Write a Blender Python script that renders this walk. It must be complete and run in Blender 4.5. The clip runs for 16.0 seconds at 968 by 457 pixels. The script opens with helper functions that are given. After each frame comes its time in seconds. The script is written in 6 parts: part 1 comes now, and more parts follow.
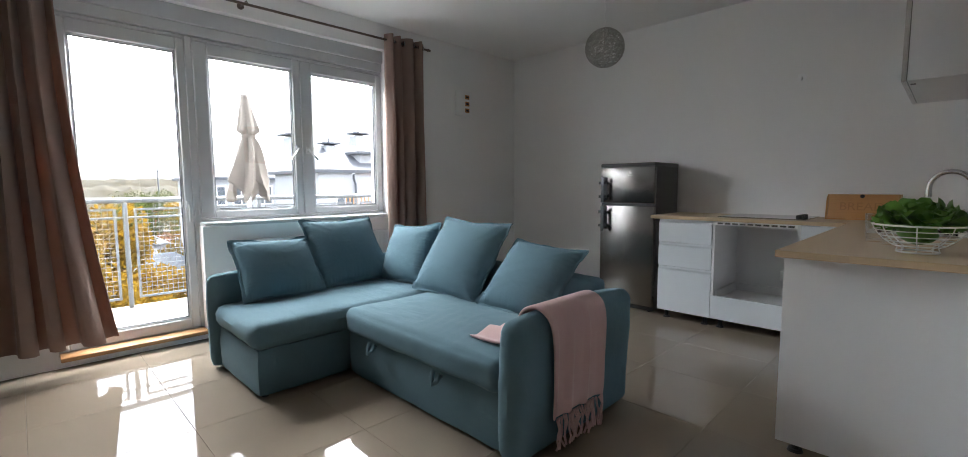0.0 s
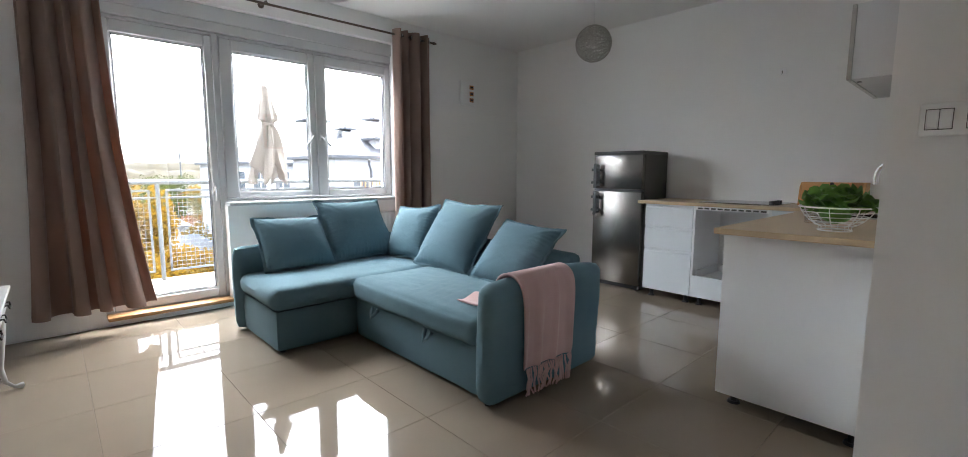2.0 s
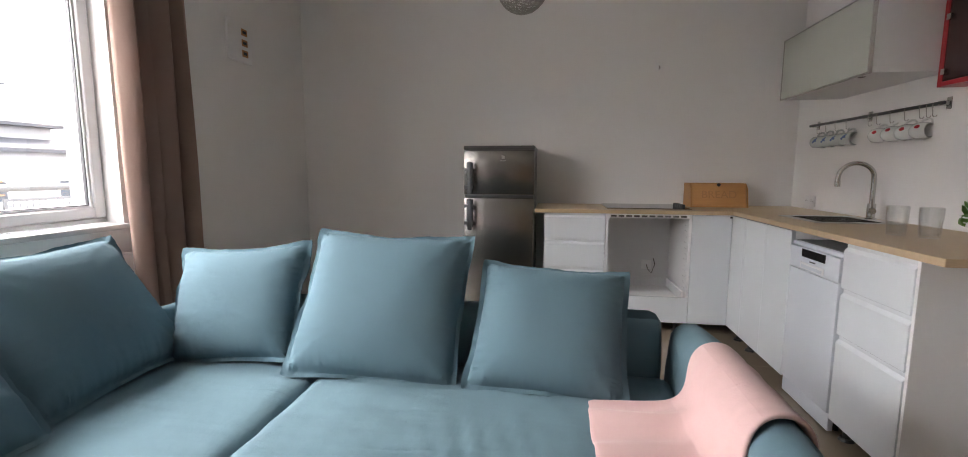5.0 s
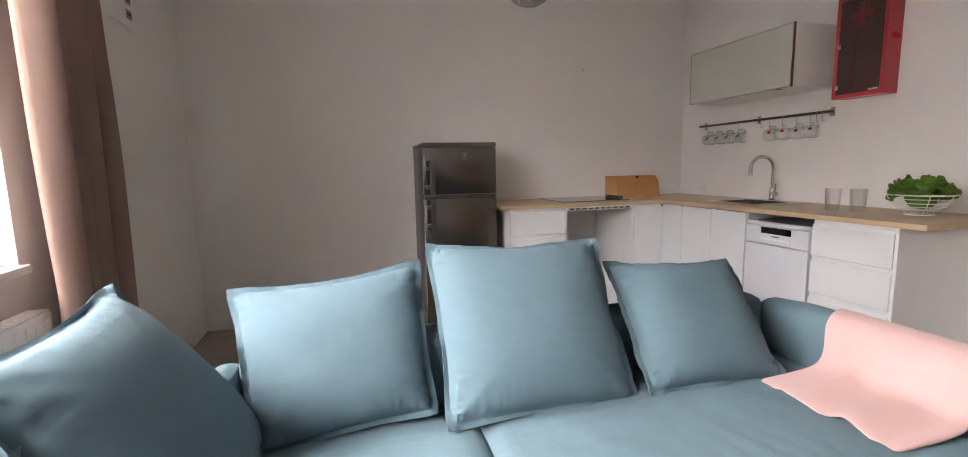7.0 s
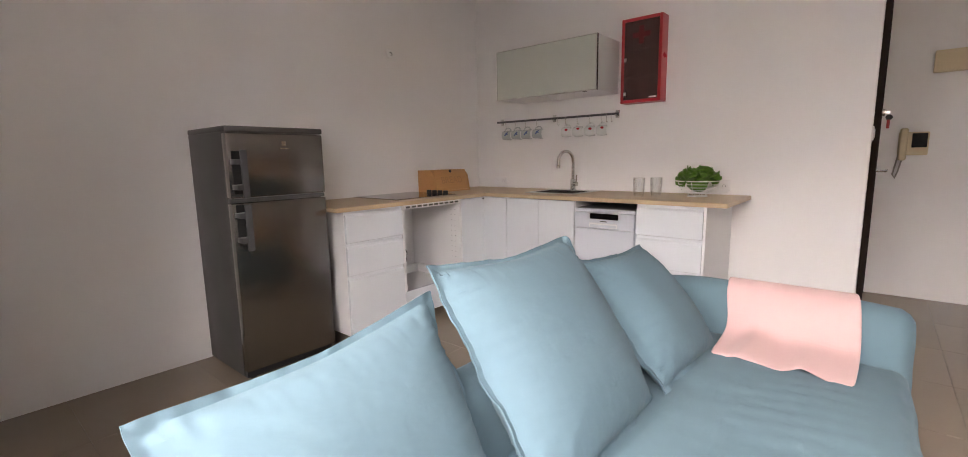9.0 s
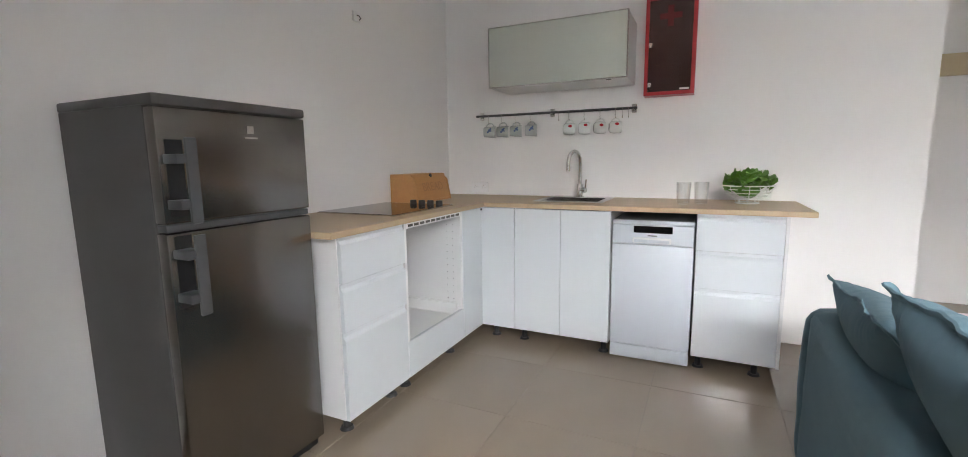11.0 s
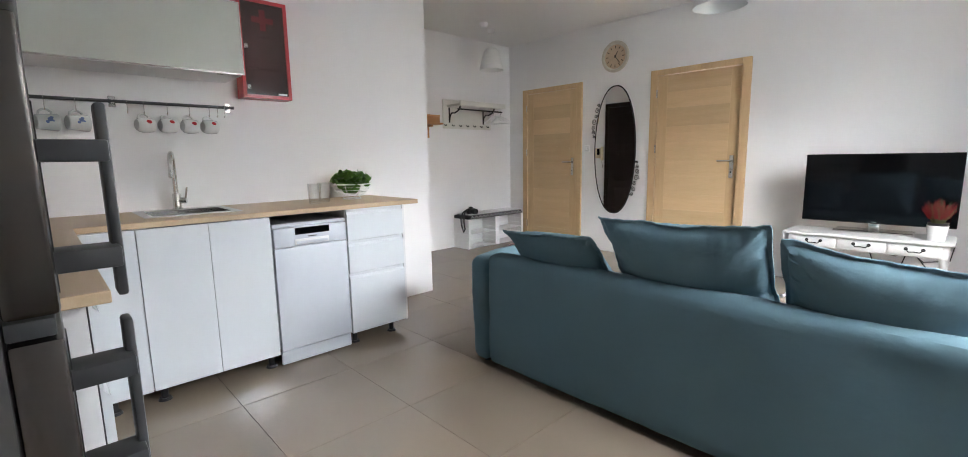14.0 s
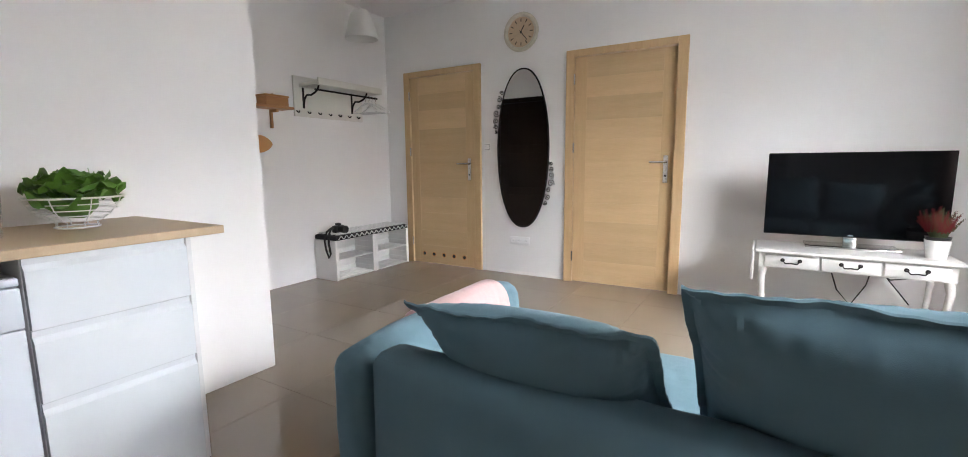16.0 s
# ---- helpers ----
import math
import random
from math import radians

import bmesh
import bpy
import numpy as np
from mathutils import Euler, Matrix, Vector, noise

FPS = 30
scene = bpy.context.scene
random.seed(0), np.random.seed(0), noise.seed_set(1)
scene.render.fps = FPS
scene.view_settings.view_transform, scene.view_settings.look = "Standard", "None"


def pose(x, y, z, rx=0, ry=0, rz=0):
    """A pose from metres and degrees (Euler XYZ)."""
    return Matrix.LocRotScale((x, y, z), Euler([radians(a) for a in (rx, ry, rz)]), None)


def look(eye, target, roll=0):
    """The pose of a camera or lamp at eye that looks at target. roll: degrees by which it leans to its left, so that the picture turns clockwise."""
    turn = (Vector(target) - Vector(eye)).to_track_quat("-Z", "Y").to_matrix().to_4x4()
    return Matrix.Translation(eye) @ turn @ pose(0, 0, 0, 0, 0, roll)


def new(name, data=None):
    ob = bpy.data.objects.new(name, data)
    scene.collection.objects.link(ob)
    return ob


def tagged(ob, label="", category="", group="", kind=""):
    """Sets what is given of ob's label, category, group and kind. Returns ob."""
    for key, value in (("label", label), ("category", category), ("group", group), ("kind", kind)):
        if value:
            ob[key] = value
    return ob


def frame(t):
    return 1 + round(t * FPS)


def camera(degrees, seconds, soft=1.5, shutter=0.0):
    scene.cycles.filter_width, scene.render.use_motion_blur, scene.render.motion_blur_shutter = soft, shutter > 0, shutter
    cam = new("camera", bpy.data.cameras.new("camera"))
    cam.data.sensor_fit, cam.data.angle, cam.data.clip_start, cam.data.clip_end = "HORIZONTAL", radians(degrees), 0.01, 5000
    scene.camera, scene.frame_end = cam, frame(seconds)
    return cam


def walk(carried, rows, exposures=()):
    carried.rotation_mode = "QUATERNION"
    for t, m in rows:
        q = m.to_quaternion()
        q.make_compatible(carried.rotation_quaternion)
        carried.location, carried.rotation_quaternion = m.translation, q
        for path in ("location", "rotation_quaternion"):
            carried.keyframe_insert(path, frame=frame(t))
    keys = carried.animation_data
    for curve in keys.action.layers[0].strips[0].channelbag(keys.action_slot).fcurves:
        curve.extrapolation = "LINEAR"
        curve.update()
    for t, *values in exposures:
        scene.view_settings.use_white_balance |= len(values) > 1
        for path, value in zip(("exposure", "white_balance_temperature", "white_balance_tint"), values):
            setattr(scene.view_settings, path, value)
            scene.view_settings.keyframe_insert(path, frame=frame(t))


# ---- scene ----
cam = camera(92.2, 16.0, soft=0.9)
PATH = [
    (0, (0.367, 0.815, 1.166), (-1.044, 2.22, 0.985), -0.3),
    (0.5, (0.588, 0.639, 1.153), (-0.822, 2.045, 0.961), -0.2),
    (1, (0.731, 0.568, 1.176), (-0.687, 1.964, 0.977), -0.5),
    (1.5, (0.832, 0.596, 1.146), (-0.619, 1.957, 0.938), -0.3),
    (2, (0.726, 0.689, 1.155), (-0.727, 2.043, 0.918), 0.2),
    (2.5, (0.432, 0.848, 1.168), (-1.005, 2.22, 0.934), 0.2),
    (3, (0.106, 1.032, 1.155), (-1.222, 2.507, 0.915), -0.0),
    (3.5, (-0.282, 1.134, 1.158), (-1.297, 2.839, 0.911), -0.1),
    (6, (-1.999, 1.339, 1.203), (-1.932, 3.323, 0.96), -0.8),
    (6.5, (-2.304, 1.39, 1.215), (-2.0, 3.35, 0.954), -1.5),
    (7, (-2.546, 1.527, 1.198), (-2.007, 3.435, 0.934), -1.1),
    (7.5, (-2.835, 1.63, 1.185), (-2.03, 3.444, 0.934), -1.5),
    (8, (-2.974, 1.813, 1.164), (-1.92, 3.488, 0.879), -1.2),
    (8.5, (-3.041, 2.04, 1.183), (-1.741, 3.533, 0.9), -1.3),
    (9, (-3.039, 2.305, 1.188), (-1.527, 3.58, 0.888), -1.0),
    (11.5, (-2.725, 3.692, 1.161), (-0.82, 4.233, 0.885), -0.9),
    (12, (-2.586, 3.913, 1.128), (-0.606, 3.937, 0.85), -0.7),
    (12.5, (-2.518, 4.15, 1.142), (-0.575, 3.76, 0.872), -0.6),
    (13, (-2.597, 4.427, 1.171), (-0.827, 3.538, 0.893), -0.7),
    (13.5, (-2.726, 4.69, 1.136), (-1.175, 3.456, 0.867), -0.6),
    (14, (-2.764, 4.834, 1.173), (-1.332, 3.47, 0.877), -0.9),
    (14.5, (-2.628, 4.717, 1.15), (-1.242, 3.31, 0.832), -0.7),
    (15, (-2.351, 4.468, 1.149), (-1.012, 3.013, 0.848), -0.8),
    (15.5, (-2.072, 4.156, 1.136), (-0.845, 2.604, 0.847), -0.5),
    (16, (-1.766, 3.882, 1.114), (-0.747, 2.183, 0.838), -0.5),
]
EXPOSURES = [(0, 3.59, 6250, 9), (0.5, 3.99, 6200, 9), (1, 4.06, 6200, 9), (2, 3.94, 6200, 9), (2.5, 3.54, 6250, 9), (3, 3.34, 6250, 9), (3.5, 3.39, 6300, 9), (6, 4.09, 7200, 20.5), (6.5, 3.89, 7250, 21), (7, 4.09, 7300, 21.5), (9, 4.1, 7400, 23), (11.5, 4.45, 6450, 11), (12.5, 4.34, 6400, 11), (13.5, 4.29, 6300, 11), (14.2, 4.54, 6400, 12), (15, 4.54, 6450, 13), (16, 4.54, 6450, 13)]
walk(cam, [(t, look(eye, target, roll)) for t, eye, target, roll in PATH], EXPOSURES)

# ---- light ----
world = bpy.data.worlds.new("overcast_sky")
scene.world = world
world.use_nodes = True
wn, wl = world.node_tree.nodes, world.node_tree.links
sky = wn.new("ShaderNodeTexSky")
sky.sky_type = 'NISHITA'
sky.sun_disc = False
sky.sun_elevation, sky.sun_rotation = radians(55), radians(335)
sky.air_density, sky.dust_density, sky.ozone_density = 1.0, 4.0, 1.0
soft_sky = wn.new("ShaderNodeHueSaturation")
soft_sky.inputs["Saturation"].default_value = 0.22
wl.new(sky.outputs[0], soft_sky.inputs["Color"])
wl.new(soft_sky.outputs[0], wn["Background"].inputs["Color"])
wn["Background"].inputs["Strength"].default_value = 0.15
sun = new("sun", bpy.data.lights.new("sun", "SUN"))
sun.data.energy, sun.data.angle, sun.data.color = 0.5, radians(25), (1.0, 0.97, 0.93)
sun.matrix_world = look((-7, 15, 24), (0, 0, 0))
# added fill lamp above the balcony, out of view, lifting the room beyond the sky's light
daylight_fill = new("daylight_fill", bpy.data.lights.new("daylight_fill", "AREA"))
daylight_fill.data.shape, daylight_fill.data.size, daylight_fill.data.size_y = 'RECTANGLE', 7.0, 1.7
daylight_fill.data.energy, daylight_fill.data.color = 78.0, (0.96, 0.98, 1.0)
daylight_fill.matrix_world = look((-5.7, 2.2, 3.42), (0.0, 2.2, 2.2))


# ---- materials ----
def mat(name, color, rough=0.5, metal=0.0, vary=0.08, scale=6.0, bump=0.0, bump_scale=80.0, stretch=(1, 1, 1),
        coat=0.0, sheen=0.0, color2=None, rough_vary=0.08, random_tint=0.0, transmission=0.0, ior=1.45, spec=0.5):
    m = bpy.data.materials.new(name)
    m.use_nodes = True
    n, l = m.node_tree.nodes, m.node_tree.links
    b = n["Principled BSDF"]
    b.inputs["Metallic"].default_value = metal
    b.inputs["Coat Weight"].default_value = coat
    b.inputs["Sheen Weight"].default_value = sheen
    b.inputs["Sheen Roughness"].default_value = 0.4
    b.inputs["Transmission Weight"].default_value = transmission
    b.inputs["IOR"].default_value = ior
    b.inputs["Specular IOR Level"].default_value = spec
    tc = n.new("ShaderNodeTexCoord")
    mp = n.new("ShaderNodeMapping")
    mp.inputs["Scale"].default_value = stretch
    l.new(tc.outputs["Object"], mp.inputs["Vector"])
    big, fine = n.new("ShaderNodeTexNoise"), n.new("ShaderNodeTexNoise")
    big.inputs["Scale"].default_value, big.inputs["Detail"].default_value = scale, 4
    fine.inputs["Scale"].default_value, fine.inputs["Detail"].default_value = bump_scale, 3
    l.new(mp.outputs[0], big.inputs["Vector"])
    l.new(mp.outputs[0], fine.inputs["Vector"])
    ramp = n.new("ShaderNodeMix")
    ramp.data_type = 'RGBA'
    c1 = [max(0, c * (1 - vary)) for c in color]
    c2 = [min(1, c * (1 + vary)) for c in color] if color2 is None else color2
    ramp.inputs[6].default_value, ramp.inputs[7].default_value = (*c1, 1), (*c2, 1)
    mixf = n.new("ShaderNodeMath")
    mixf.operation = 'MULTIPLY_ADD'
    l.new(fine.outputs["Fac"], mixf.inputs[0])
    mixf.inputs[1].default_value = 0.35
    add = n.new("ShaderNodeMath")
    add.operation = 'MULTIPLY'
    l.new(big.outputs["Fac"], add.inputs[0])
    add.inputs[1].default_value = 0.65
    l.new(add.outputs[0], mixf.inputs[2])
    l.new(mixf.outputs[0], ramp.inputs[0])
    out = ramp.outputs[2]
    if random_tint:
        info = n.new("ShaderNodeObjectInfo")
        hs = n.new("ShaderNodeHueSaturation")
        mr = n.new("ShaderNodeMapRange")
        mr.inputs["To Min"].default_value, mr.inputs["To Max"].default_value = 1 - random_tint, 1 + random_tint
        l.new(info.outputs["Random"], mr.inputs["Value"])
        l.new(mr.outputs[0], hs.inputs["Value"])
        l.new(out, hs.inputs["Color"])
        out = hs.outputs[0]
    l.new(out, b.inputs["Base Color"])
    rr = n.new("ShaderNodeMapRange")
    rr.inputs["To Min"].default_value, rr.inputs["To Max"].default_value = max(0, rough - rough_vary), min(1, rough + rough_vary)
    l.new(big.outputs["Fac"], rr.inputs["Value"])
    l.new(rr.outputs[0], b.inputs["Roughness"])
    if bump:
        bp = n.new("ShaderNodeBump")
        bp.inputs["Strength"].default_value, bp.inputs["Distance"].default_value = bump, 0.002
        l.new(fine.outputs["Fac"], bp.inputs["Height"])
        l.new(bp.outputs[0], b.inputs["Normal"])
    return m


def wood_mat(name, light, dark, axis_stretch, rough=0.45, rings=1.0):
    """Wood with long grain: noise drawn out along one axis."""
    m = mat(name, dark, rough, color2=light, scale=3.0 * rings, bump=0.08, bump_scale=28.0, stretch=axis_stretch)
    return m


def fabric_mat(name, color, weave=900.0, vary=0.10, sheen=0.15):
    m = mat(name, color, 0.9, vary=vary, scale=5.0, bump=0.25, bump_scale=weave, sheen=sheen, rough_vary=0.03, spec=0.15)
    n, l = m.node_tree.nodes, m.node_tree.links
    b = n["Principled BSDF"]
    wr = n.new("ShaderNodeTexNoise")
    wr.inputs["Scale"].default_value, wr.inputs["Detail"].default_value = 22.0, 3
    tc = n["Texture Coordinate"]
    l.new(tc.outputs["Object"], wr.inputs["Vector"])
    # long soft creases, drawn out one way and faded in and out
    turn = n.new("ShaderNodeMapping")
    turn.inputs["Rotation"].default_value, turn.inputs["Scale"].default_value = (0.3, 0.5, 0.75), (1.3, 7.5, 4.0)
    cr, ridge, fold, both = n.new("ShaderNodeTexNoise"), n.new("ShaderNodeMath"), n.new("ShaderNodeMath"), n.new("ShaderNodeMath")
    cr.inputs["Scale"].default_value, cr.inputs["Detail"].default_value, cr.inputs["Distortion"].default_value = 1.6, 1.5, 0.4
    l.new(tc.outputs["Object"], turn.inputs["Vector"])
    l.new(turn.outputs[0], cr.inputs["Vector"])
    ridge.operation, fold.operation, both.operation = 'SUBTRACT', 'ABSOLUTE', 'MULTIPLY_ADD'
    ridge.inputs[1].default_value = 0.5
    l.new(cr.outputs["Fac"], ridge.inputs[0])
    l.new(ridge.outputs[0], fold.inputs[0])
    l.new(fold.outputs[0], both.inputs[0])
    both.inputs[1].default_value = -2.2
    l.new(wr.outputs["Fac"], both.inputs[2])
    bp = n.new("ShaderNodeBump")
    bp.inputs["Strength"].default_value, bp.inputs["Distance"].default_value = 0.22, 0.010
    l.new(both.outputs[0], bp.inputs["Height"])
    l.new(n["Bump"].outputs[0], bp.inputs["Normal"])
    l.new(bp.outputs[0], b.inputs["Normal"])
    return m


def glass_mat(name, tint=(1, 1, 1), rough=0.0):
    m = bpy.data.materials.new(name)
    m.use_nodes = True
    b = m.node_tree.nodes["Principled BSDF"]
    b.inputs["Base Color"].default_value = (*tint, 1)
    b.inputs["Roughness"].default_value = rough
    b.inputs["Transmission Weight"].default_value = 1.0
    b.inputs["IOR"].default_value = 1.45
    return m


def tint_by_piece(m):
    """Every veneer piece a little lighter or darker than the next."""
    n, l = m.node_tree.nodes, m.node_tree.links
    b = n["Principled BSDF"]
    src = b.inputs["Base Color"].links[0].from_socket
    info, hsv, sc = n.new("ShaderNodeObjectInfo"), n.new("ShaderNodeHueSaturation"), n.new("ShaderNodeMapRange")
    sc.inputs["To Min"].default_value, sc.inputs["To Max"].default_value = 0.90, 1.08
    l.new(info.outputs["Random"], sc.inputs["Value"])
    l.new(sc.outputs[0], hsv.inputs["Value"])
    l.new(src, hsv.inputs["Color"])
    l.new(hsv.outputs[0], b.inputs["Base Color"])


WALL = mat("wall_paint", (0.86, 0.85, 0.84), 0.75, vary=0.02, scale=1.6, bump=0.12, bump_scale=140, spec=0.3)
CEIL = mat("ceiling_paint", (0.86, 0.85, 0.835), 0.8, vary=0.02, scale=1.2, bump=0.08, bump_scale=120, spec=0.2)
TILE = mat("polished_tile", (0.272, 0.222, 0.168), 0.03, vary=0.06, scale=2.2, rough_vary=0.015, random_tint=0.03, bump=0.006, bump_scale=6, spec=0.5, ior=1.56)
GROUT = mat("grout", (0.24, 0.20, 0.16), 0.85, vary=0.12, scale=20)
PVC = mat("white_pvc", (0.86, 0.86, 0.86), 0.32, vary=0.02, scale=4)
# white PVC greyed: the shade on the backlit window frames is in the colour
FRAME = mat("shaded_window_pvc", (0.58, 0.59, 0.60), 0.35, vary=0.02, scale=4)
GASKET = mat("grey_rubber_gasket", (0.06, 0.06, 0.065), 0.6, vary=0.1, scale=20)
GLASS = glass_mat("window_glass")
CLEAR = glass_mat("drinking_glass", (0.97, 0.98, 0.98))


def thin_glass(m):
    """Clear glass with thin walls: light passes straight, the surface keeps its gloss."""
    n, l = m.node_tree.nodes, m.node_tree.links
    clear, gloss, mx, fr, dim = n.new("ShaderNodeBsdfTransparent"), n.new("ShaderNodeBsdfGlossy"), n.new("ShaderNodeMixShader"), n.new("ShaderNodeLayerWeight"), n.new("ShaderNodeMath")
    clear.inputs["Color"].default_value = (0.975, 0.98, 0.98, 1)
    gloss.inputs["Roughness"].default_value = 0.04
    fr.inputs["Blend"].default_value = 0.25
    dim.operation = 'MULTIPLY_ADD'
    dim.inputs[1].default_value, dim.inputs[2].default_value = 0.62, 0.05
    l.new(fr.outputs["Facing"], dim.inputs[0])
    l.new(dim.outputs[0], mx.inputs[0])
    l.new(clear.outputs[0], mx.inputs[1])
    l.new(gloss.outputs[0], mx.inputs[2])
    l.new(mx.outputs[0], n["Material Output"].inputs["Surface"])


thin_glass(CLEAR)
SOFA = fabric_mat("blue_cotton", (0.114, 0.190, 0.226), vary=0.04, sheen=0.06)
PILLOW = fabric_mat("blue_cushion_cotton", (0.110, 0.185, 0.223), vary=0.03, sheen=0.05)
PINK = fabric_mat("pink_wool", (0.565, 0.385, 0.368), weave=350.0, vary=0.08, sheen=0.25)
CURTAIN = fabric_mat("taupe_curtain", (0.285, 0.200, 0.168), weave=600.0, vary=0.06, sheen=0.2)
def backlit(m, share, tint):
    """Thin cloth that lets some light through from behind."""
    n, l = m.node_tree.nodes, m.node_tree.links
    tr, mx = n.new("ShaderNodeBsdfTranslucent"), n.new("ShaderNodeMixShader")
    tr.inputs["Color"].default_value = (*tint, 1)
    mx.inputs[0].default_value = share
    l.new(n["Principled BSDF"].outputs[0], mx.inputs[1])
    l.new(tr.outputs[0], mx.inputs[2])
    l.new(mx.outputs[0], n["Material Output"].inputs["Surface"])


backlit(CURTAIN, 0.16, (0.42, 0.20, 0.13))
STEEL = mat("brushed_steel", (0.60, 0.59, 0.575), 0.28, 1.0, vary=0.06, scale=3, bump=0.05, bump_scale=60, stretch=(1, 1, 14), rough_vary=0.06)
FRIDGE = mat("fridge_steel", (0.225, 0.212, 0.20), 0.26, 1.0, vary=0.015, scale=2.5, rough_vary=0.0)
# smoother steel for the sink bowl, its dark reflections put into the colour
SINKSTEEL = mat("darkened_bowl_steel", (0.40, 0.39, 0.38), 0.20, 1.0, vary=0.06, scale=4, bump=0.03, bump_scale=70, rough_vary=0.05)
CHROME = mat("satin_chrome", (0.62, 0.61, 0.59), 0.22, 1.0, vary=0.04, scale=12)
BRONZE = mat("dark_bronze", (0.12, 0.09, 0.075), 0.38, 0.8, vary=0.1, scale=14)
DARKGREY = mat("dark_grey_lacquer", (0.075, 0.073, 0.07), 0.42, vary=0.1, scale=6, bump=0.1, bump_scale=300)
BLACK = mat("black_plastic", (0.015, 0.015, 0.016), 0.4, vary=0.15, scale=10)
IRON = mat("black_iron", (0.02, 0.018, 0.017), 0.5, 0.6, vary=0.2, scale=20)
WHITE = mat("white_gloss_front", (0.67, 0.705, 0.735), 0.16, vary=0.006, scale=2, coat=0.2, rough_vary=0.015)
MELAMINE = mat("white_melamine", (0.73, 0.735, 0.74), 0.4, vary=0.02, scale=4)
APPLIANCE = mat("white_enamel", (0.585, 0.62, 0.67), 0.28, vary=0.003, scale=4, rough_vary=0.0)
WORKTOP = wood_mat("oak_worktop", (0.60, 0.455, 0.30), (0.50, 0.365, 0.225), (2.2, 12, 12), 0.42)
BREADWOOD = wood_mat("bamboo", (0.62, 0.33, 0.13), (0.49, 0.235, 0.085), (1.5, 22, 22), 0.45)
SHELFWOOD = wood_mat("orange_pine", (0.52, 0.27, 0.11), (0.38, 0.17, 0.06), (14, 2, 14), 0.5)
DOORWOOD = wood_mat("oak_veneer_upright", (0.72, 0.515, 0.295), (0.56, 0.365, 0.18), (10, 10, 1.0), 0.45)
DOORWOOD_H = wood_mat("oak_veneer_across", (0.74, 0.535, 0.315), (0.575, 0.385, 0.195), (0.55, 5, 5.5), 0.45)
tint_by_piece(DOORWOOD_H)
SILLWOOD = wood_mat("oiled_threshold", (0.46, 0.26, 0.12), (0.33, 0.17, 0.07), (14, 2, 14), 0.4)
DARKDOOR = wood_mat("dark_wenge", (0.026, 0.012, 0.009), (0.013, 0.006, 0.005), (14, 14, 1.2), 0.7)
DARKDOOR.node_tree.nodes["Principled BSDF"].inputs["Specular IOR Level"].default_value = 0.2
RED = mat("red_lacquer", (0.42, 0.022, 0.03), 0.3, vary=0.08, scale=6, coat=0.3)
DARKRED = mat("red_cross_paint", (0.11, 0.008, 0.012), 0.45, vary=0.1, scale=9)
SMOKED = mat("smoked_red_glass", (0.115, 0.058, 0.053), 0.10, vary=0.15, scale=4, coat=0.5)
def smoked(m, tint):
    """Tinted pane: part of the light passes, the surface keeps its gloss."""
    n, l = m.node_tree.nodes, m.node_tree.links
    clear, mx = n.new("ShaderNodeBsdfTransparent"), n.new("ShaderNodeMixShader")
    clear.inputs["Color"].default_value = (*tint, 1)
    mx.inputs[0].default_value = 0.35
    l.new(n["Principled BSDF"].outputs[0], mx.inputs[1])
    l.new(clear.outputs[0], mx.inputs[2])
    l.new(mx.outputs[0], n["Material Output"].inputs["Surface"])


smoked(SMOKED, (0.62, 0.50, 0.49))
FROST = mat("frosted_glass_front", (0.60, 0.63, 0.57), 0.22, vary=0.02, scale=3, coat=0.4, rough_vary=0.03)
MIRROR = mat("mirror_silver", (0.86, 0.86, 0.86), 0.02, 1.0, vary=0.01, scale=3, rough_vary=0.01)
SCREEN = mat("tv_screen", (0.003, 0.003, 0.0035), 0.07, vary=0.1, scale=3, rough_vary=0.02, spec=0.28)
HOB = mat("hob_glass", (0.008, 0.008, 0.009), 0.05, vary=0.1, scale=4, rough_vary=0.02)
WIRE = mat("white_wire", (0.80, 0.80, 0.78), 0.35, vary=0.03, scale=10)
LETTUCE = mat("lettuce_leaf", (0.055, 0.155, 0.014), 0.42, vary=0.4, scale=26, bump=0.4, bump_scale=70, color2=(0.15, 0.33, 0.045))
HANDLE = mat("grey_handle", (0.085, 0.088, 0.092), 0.38, 0.3, vary=0.08, scale=12)
GREYCUP = mat("grey_white_ceramic", (0.56, 0.59, 0.58), 0.18, vary=0.05, scale=20, coat=0.4)
CERAMIC = mat("white_ceramic", (0.78, 0.78, 0.76), 0.15, vary=0.03, scale=12, coat=0.4)
BLUEPRINT = mat("blue_print", (0.11, 0.16, 0.33), 0.3, vary=0.3, scale=60)
REDPRINT = mat("red_print", (0.50, 0.02, 0.035), 0.3, vary=0.3, scale=60)
CREAM = mat("cream_plastic", (0.66, 0.55, 0.36), 0.4, vary=0.04, scale=8)
SHADE = mat("white_lamp_shade", (0.78, 0.775, 0.75), 0.45, vary=0.02, scale=6)
TWINE = mat("grey_paper_string", (0.37, 0.36, 0.33), 0.9, vary=0.25, scale=40)
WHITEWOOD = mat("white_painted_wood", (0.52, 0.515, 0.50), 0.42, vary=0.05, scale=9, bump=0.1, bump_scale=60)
CRATEWOOD = mat("white_crate_wood", (0.82, 0.815, 0.80), 0.5, vary=0.04, scale=12, bump=0.1, bump_scale=60)
